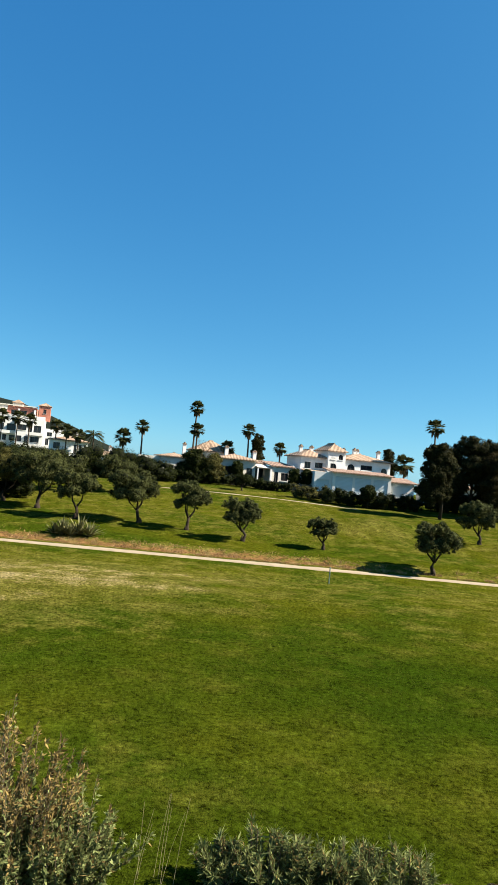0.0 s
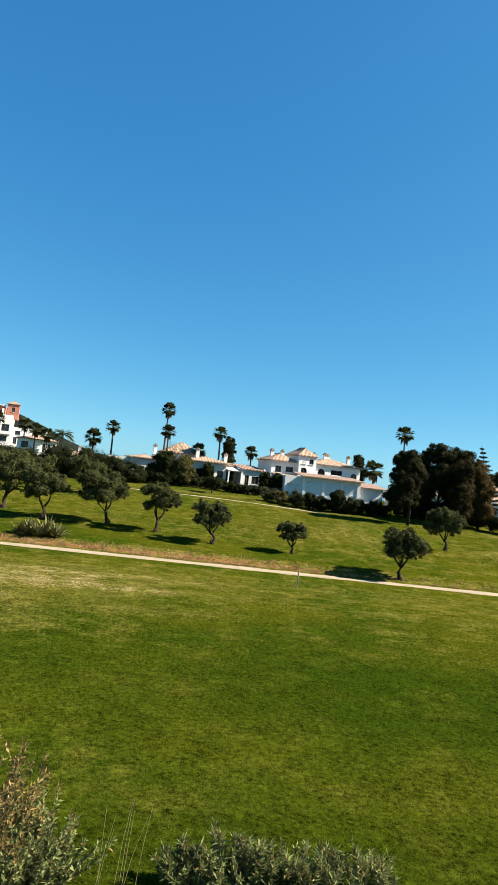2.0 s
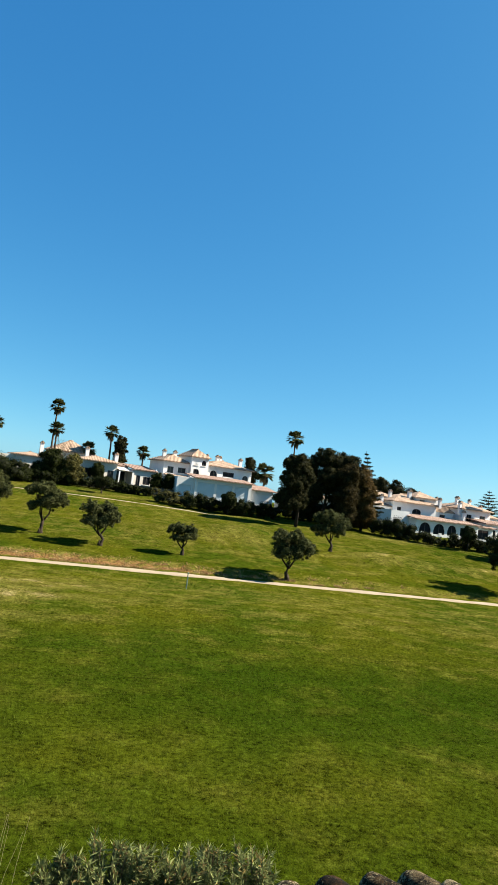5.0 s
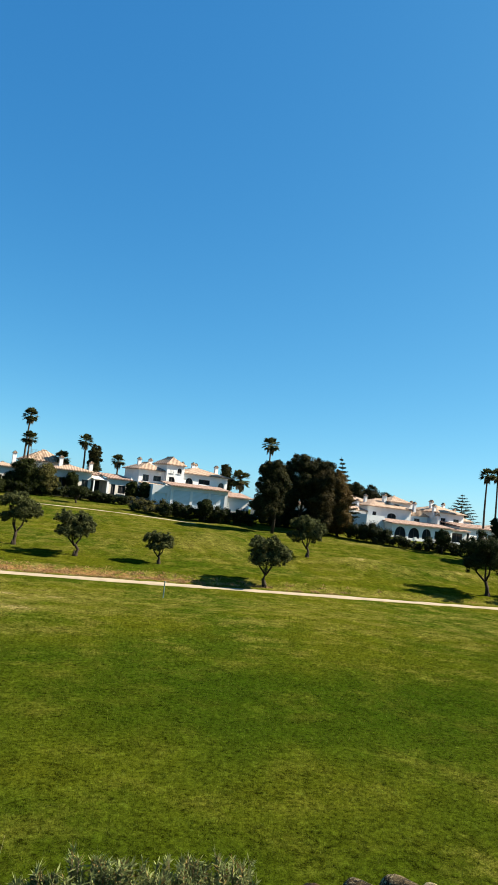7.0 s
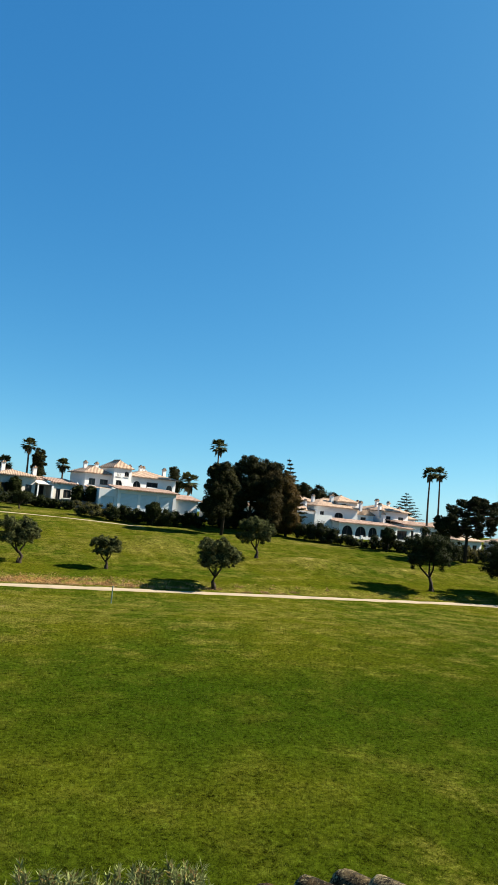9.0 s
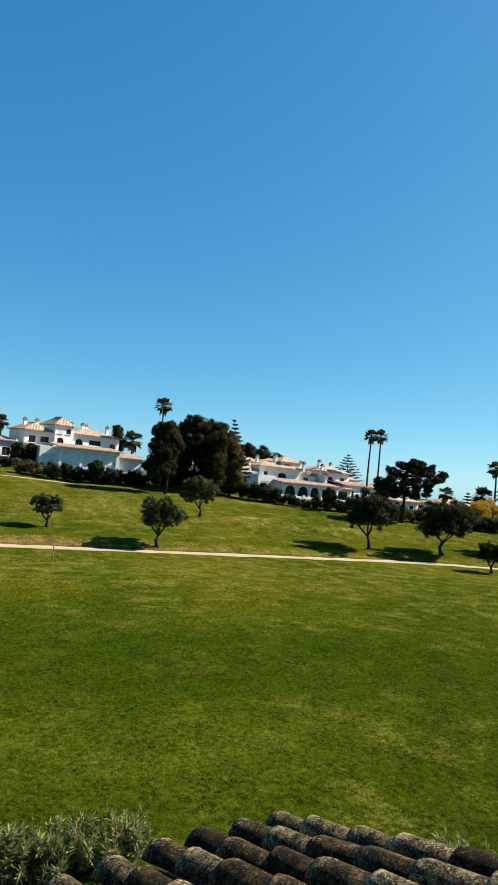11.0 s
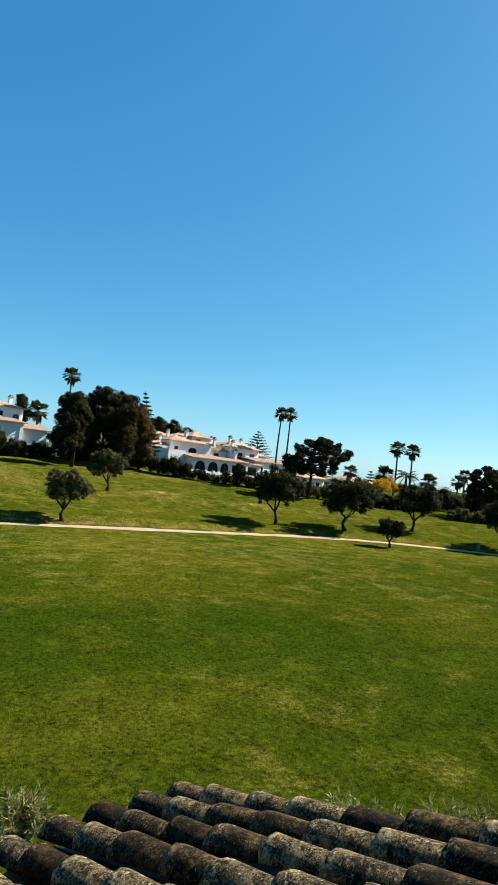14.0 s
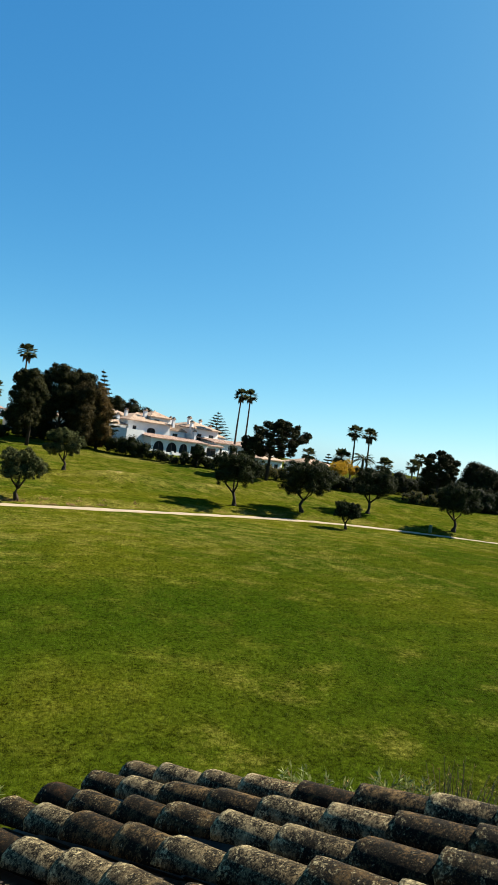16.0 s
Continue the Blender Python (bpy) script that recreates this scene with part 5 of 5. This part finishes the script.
def bush(name, x, y, blobs, leaves, leaf, wide, material, label, seed, twigs=0, twig_len=0.6, dry=0, category="shrub", z=None):
    """blobs: (x, y, z, r) of the leafy masses, from the base."""
    rng = np.random.default_rng(seed)
    root = thing(name, x, y, gz(x, y) if z is None else z, label, category)
    stems, clumps = [], []
    for bx, by, bz, r in blobs:
        for _ in range(5):
            e = rng.normal(size=3) * r * 0.6
            stems.append(tube([(bx * 0.3, by * 0.3, -0.1), (bx * 0.7, by * 0.7, bz * 0.6), (bx + e[0], by + e[1], bz + abs(e[2]))], [0.03, 0.018, 0.006], 5))
        for _ in range(12):
            e = rng.normal(size=3)
            e /= np.linalg.norm(e)
            q = 0.3 + 0.6 * rng.random()
            clumps.append(((bx + e[0] * r * q, by + e[1] * r * q, bz + e[2] * r * q), r * (0.25 + 0.2 * rng.random())))
        for _ in range(twigs):
            e = rng.normal(size=3)
            e[2] = abs(e[2]) + 0.3
            e /= np.linalg.norm(e)
            o = np.array((bx, by, bz)) + e * r * (0.5 + 0.4 * rng.random())
            m = o + e * twig_len * 0.5 + rng.normal(size=3) * 0.06
            stems.append(tube([o, m, m + e * twig_len * 0.5 + rng.normal(size=3) * 0.08], [0.006, 0.004, 0.002], 4))
    tagged(part("branchwork", join(*stems), MAT_TWIG, root), kind="stuff")
    part("foliage", leaf_mesh("foliage", leaf_cloud(rng, clumps, leaves, leaf, wide, shell=0.15, outward=0.3), material), None, root)
    if dry:
        top = [(c, r) for c, r in clumps if c[2] > np.median([q[0][2] for q in clumps])]
        part("withered_leaves", leaf_mesh("withered_leaves", leaf_cloud(rng, top, dry, leaf * 0.9, wide, shell=0.3, outward=0.3), MAT_DRYLEAF), None, root, "brown withered leaves")
    return root


bush("mimosa_bush", 77.0, 75, [(-2.2, 0, 2.4, 1.6), (-0.2, 0, 3.3, 1.7), (2.0, 0, 2.9, 1.5)], 9000, 0.18, 0.12, MAT_MIMOSA, "bush covered in orange-yellow flowers", 30, category="bush")
def shoot_shrub(x, y, label, seed, shoots, height, spread, per, leaf, wide, dry=0.0, name="oleander_shrub", centre=(), material=None):
    """A shrub of many curved shoots with leaves along them; the upper ones may be withered."""
    rng = np.random.default_rng(seed)
    stems, live, dead = [], [], []
    for k in range(shoots):
        a, q = rng.random() * 6.283, math.sqrt(rng.random())
        cx, cy, ch = centre[k % len(centre)] if centre else (0, 0, 1)
        base = np.array((cx + math.cos(a) * spread * 0.35 * q, cy + math.sin(a) * spread * 0.35 * q, 0))
        out = np.array((math.cos(a), math.sin(a), 0))
        ln = height * ch * (0.55 + 0.5 * rng.random()) * (1 - 0.25 * q)
        top = base + out * spread * (0.25 + 0.6 * q) * rng.random() + np.array((0, 0, ln))
        bend = out * spread * 0.16 * rng.random() + rng.normal(size=3) * 0.04
        at = lambda t: base * (1 - t) + top * t + bend * 4 * t * (1 - t)
        stems.append(tube([at(0), at(0.5), at(1)], [0.011, 0.007, 0.003], 4))
        ts = 0.18 + 0.85 * rng.random(per)
        for t in ts:
            o = at(min(t, 1.0))
            way = rng.normal(size=3) * 0.55 + out * 0.3 + np.array((0, 0, 0.55))
            way /= np.linalg.norm(way)
            side = np.cross(way, rng.normal(size=3))
            side *= wide * (0.35 + 0.3 * rng.random()) / (np.linalg.norm(side) + 1e-9)
            tip = o + way * leaf * (0.6 + 0.7 * rng.random())
            mid = o * 0.55 + tip * 0.45
            group = dead if rng.random() < dry * (t * 1.6 if o[2] > height * 0.42 else 0.2) else live
            group.append((o, mid + side, mid - side))
            group.append((mid + side, tip, mid - side))
    root = thing(name, x, y, gz(x, y), label, "shrub")
    tagged(part("branchwork", join(*stems), MAT_TWIG, root), kind="stuff")
    if live:
        part("foliage", leaf_mesh("foliage", np.array(live), material or MAT_SHRUB), None, root)
    if dead:
        part("withered_leaves", leaf_mesh("withered_leaves", np.array(dead), MAT_DRYLEAF), None, root, "brown withered leaves")


shoot_shrub(-2.9, 8.6, "tall oleander shrub with brown withered upper shoots", 31, 480, 2.1, 1.0, 80, 0.09, 0.028, 0.55, centre=((-1.2, 0, 1.38), (-0.5, 0.1, 1.2), (0.1, 0, 1.0), (0.7, -0.1, 0.62), (-0.3, -0.3, 0.8), (0.9, 0.1, 0.45)))
shoot_shrub(1.45, 9.0, "low oleander shrub with narrow grey-green leaves", 32, 190, 0.85, 0.45, 60, 0.13, 0.024, 0.10, centre=((-1.35, 0, 0.7), (-0.75, 0, 1.05), (-0.3, 0.1, 0.95), (0.25, 0, 0.75), (0.75, 0.1, 0.8), (1.3, 0, 0.95)))
shoot_shrub(7.25, 5.8, "oleander shrub showing over the tiled roof's edge", 33, 190, 1.5, 0.4, 50, 0.12, 0.026, 0.1, centre=((-0.75, 0.4, 0.92), (-0.25, 0.12, 0.8), (0.3, -0.15, 1.0), (0.75, -0.4, 0.88)))
shoot_shrub(9.35, 5.5, "leafless twiggy brown shrub", 34, 55, 1.25, 0.8, 7, 0.05, 0.014, 0.9, name="dry_shrub")


def stalks(x, y, n, height, seed):
    rng = np.random.default_rng(seed)
    root = thing("grass_stalks", x, y, gz(x, y), "thin dry grass stalks standing in the lawn", "tall grass")
    for _ in range(n):
        ox, oy = rng.normal(size=2) * 0.16
        h = height * (0.6 + 0.5 * rng.random())
        lx = 0.10 + rng.normal() * 0.08
        part("stalk", tube([(ox, oy, -0.05), (ox + lx * 0.4, oy, h * 0.5), (ox + lx, oy + 0.03, h)], [0.0026, 0.002, 0.0013], 4), MAT_STALK, root)


stalks(-0.85, 8.9, 8, 1.15, 41)

# ---- the tiled roof below the balcony ----
UP = Vector((math.sin(radians(168.0)) * math.cos(radians(20.1)), math.cos(radians(168.0)) * math.cos(radians(20.1)), math.sin(radians(20.1))))
ACROSS = Vector((math.cos(radians(168.0)), -math.sin(radians(168.0)), 0.039)).normalized()
OUT = ACROSS.cross(UP).normalized()
if OUT.z < 0:
    OUT = -OUT
CORNER = Vector((2.104, 3.641, EYE - 2.193))
EXPOSED, SPACING = 0.36, 0.282


def half_pipe(length, r0, r1, thick, convex=True, segs=7, seed=0):
    rng = np.random.default_rng(seed)
    verts, faces = [], []
    for y, r in ((0, r0), (length * 0.06, r0 * 1.0), (length, r1)):
        for rr in (r, r - thick):
            for k in range(segs + 1):
                a = math.pi * (0.04 + 0.92 * k / segs)
                j = 1 + 0.02 * rng.normal()
                z = math.sin(a) * rr * j
                verts.append((math.cos(a) * rr * j, y + (0.006 * rng.normal() if y == 0 else 0), (z - r0) if convex else (r0 - z) - r0))
    n = segs + 1
    for s in range(2):
        o = s * 2 * n
        for k in range(segs):
            faces.append((o + k, o + k + 1, o + 2 * n + k + 1, o + 2 * n + k))
            faces.append((o + n + k + 1, o + n + k, o + 3 * n + k, o + 3 * n + k + 1))
        faces.append((o, o + 2 * n, o + 3 * n, o + n))
        faces.append((o + segs, o + n + segs, o + 3 * n + segs, o + 2 * n + segs))
    for k in range(segs):
        faces.append((k, k + n, k + n + 1, k + 1))
        faces.append((4 * n + k, 4 * n + k + 1, 5 * n + k + 1, 5 * n + k))
    return verts, faces


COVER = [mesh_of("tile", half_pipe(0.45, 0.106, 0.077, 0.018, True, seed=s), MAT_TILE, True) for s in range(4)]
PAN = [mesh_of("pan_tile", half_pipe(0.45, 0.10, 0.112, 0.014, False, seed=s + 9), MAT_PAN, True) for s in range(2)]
roof = thing("tiled_roof", CORNER.x, CORNER.y, CORNER.z, "weathered lichen-covered clay tile roof below the balcony", "roof")
FRAME_AXES = Matrix((-ACROSS, UP, OUT)).transposed().to_4x4()
if FRAME_AXES.to_3x3().determinant() < 0:
    FRAME_AXES = Matrix((ACROSS, UP, OUT)).transposed().to_4x4()
rng_t = np.random.default_rng(77)
OFFSETS = (0.0, -0.012, -0.036, -0.062, -0.09)
for i in range(9):
    off = OFFSETS[i] if i < 5 else -0.03 * i
    for j in range(9):
        o = ACROSS * SPACING * i + UP * (EXPOSED * (j + 0.04 * rng_t.normal()) + off) + OUT * (0.006 * rng_t.normal() - 0.034 * max(0, i - 3))
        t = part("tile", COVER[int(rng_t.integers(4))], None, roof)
        t.matrix_basis = Matrix.Translation(o) @ FRAME_AXES @ pose(0, 0, 0, -1.9 + 0.8 * rng_t.normal(), 3 * rng_t.normal(), 0.9 * rng_t.normal())
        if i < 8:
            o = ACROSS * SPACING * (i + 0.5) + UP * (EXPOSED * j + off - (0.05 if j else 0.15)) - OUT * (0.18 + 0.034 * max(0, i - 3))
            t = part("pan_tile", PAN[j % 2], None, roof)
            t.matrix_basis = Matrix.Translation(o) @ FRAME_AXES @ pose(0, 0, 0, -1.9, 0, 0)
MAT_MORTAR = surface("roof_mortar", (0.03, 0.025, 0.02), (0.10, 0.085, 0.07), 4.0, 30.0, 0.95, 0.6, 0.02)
edges = (-0.45, 3.0, 8.4)
deck = []
for sy in (0.02, 3.3):
    for e in edges:
        drop = 0.034 * max(0, e - 3) + 0.205
        deck.append(ACROSS * SPACING * e + UP * (sy + (-0.03 * e - 0.06 if sy < 1 else 0)) - OUT * drop)
deck += [v - Vector((0, 0, 0.14)) for v in deck]
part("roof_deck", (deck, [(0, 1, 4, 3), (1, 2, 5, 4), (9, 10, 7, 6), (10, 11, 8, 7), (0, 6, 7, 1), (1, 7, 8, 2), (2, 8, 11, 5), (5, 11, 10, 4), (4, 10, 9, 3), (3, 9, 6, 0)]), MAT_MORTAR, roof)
# the plain walls that carry it
base = CORNER + ACROSS * 1.0 + UP * 1.75
ww = thing("porch_wall", base.x, base.y, gz(base.x, base.y) - 0.2, "plain white wall under the tiled roof", "wall", kind="structure", rz=-12)
part("wall", box(-1.0, 1.0, -1.2, 1.2, 0, 2.9), MAT_WHITE, ww)


# ---- grass blades of the near lawn ----
def grass():
    rng = np.random.default_rng(123)
    n = 340000
    y = 5.0 + 36 * rng.random(n) ** 1.6
    x = -0.62 * (y * 0.9 + 3) + rng.random(n) * (2.5 * y + 8)
    edge = smooth(41, 26, y) * smooth(2.0 * y + 5, 1.6 * y + 1, x)
    keep = rng.random(n) < edge
    x, y = x[keep], y[keep]
    n = len(x)
    patch = np.array([noise.noise(Vector((a * 1.3, b * 1.3, 0))) for a, b in zip(x[::4], y[::4])]).repeat(4)[:n]
    size = (0.55 + 0.6 * rng.random(n)) * (0.85 + 0.5 * patch) * (0.7 + y * 0.018)
    az = rng.random(n) * 6.283
    base = np.stack([x, y, ground_z(x, y) - 0.005], 1)
    side = np.stack([np.cos(az), np.sin(az), 0 * az], 1) * (0.010 * size)[:, None]
    tilt = np.stack([rng.normal(size=n) * 0.03, rng.normal(size=n) * 0.03, 0.055 + 0 * az], 1) * size[:, None]
    v = np.stack([base - side, base + side, base + tilt], 1).reshape(-1, 3)
    m = bpy.data.meshes.new("grass")
    m.vertices.add(3 * n)
    m.vertices.foreach_set("co", v.ravel().astype(np.float32))
    m.loops.add(3 * n)
    m.loops.foreach_set("vertex_index", np.arange(3 * n))
    m.polygons.add(n)
    m.polygons.foreach_set("loop_start", np.arange(n) * 3)
    m.materials.append(MAT_BLADE)
    m.update(calc_edges=True)
    m.validate()
    tagged(new("grass", m), "short green grass blades of the mown lawn", "grass", kind="stuff")


grass()
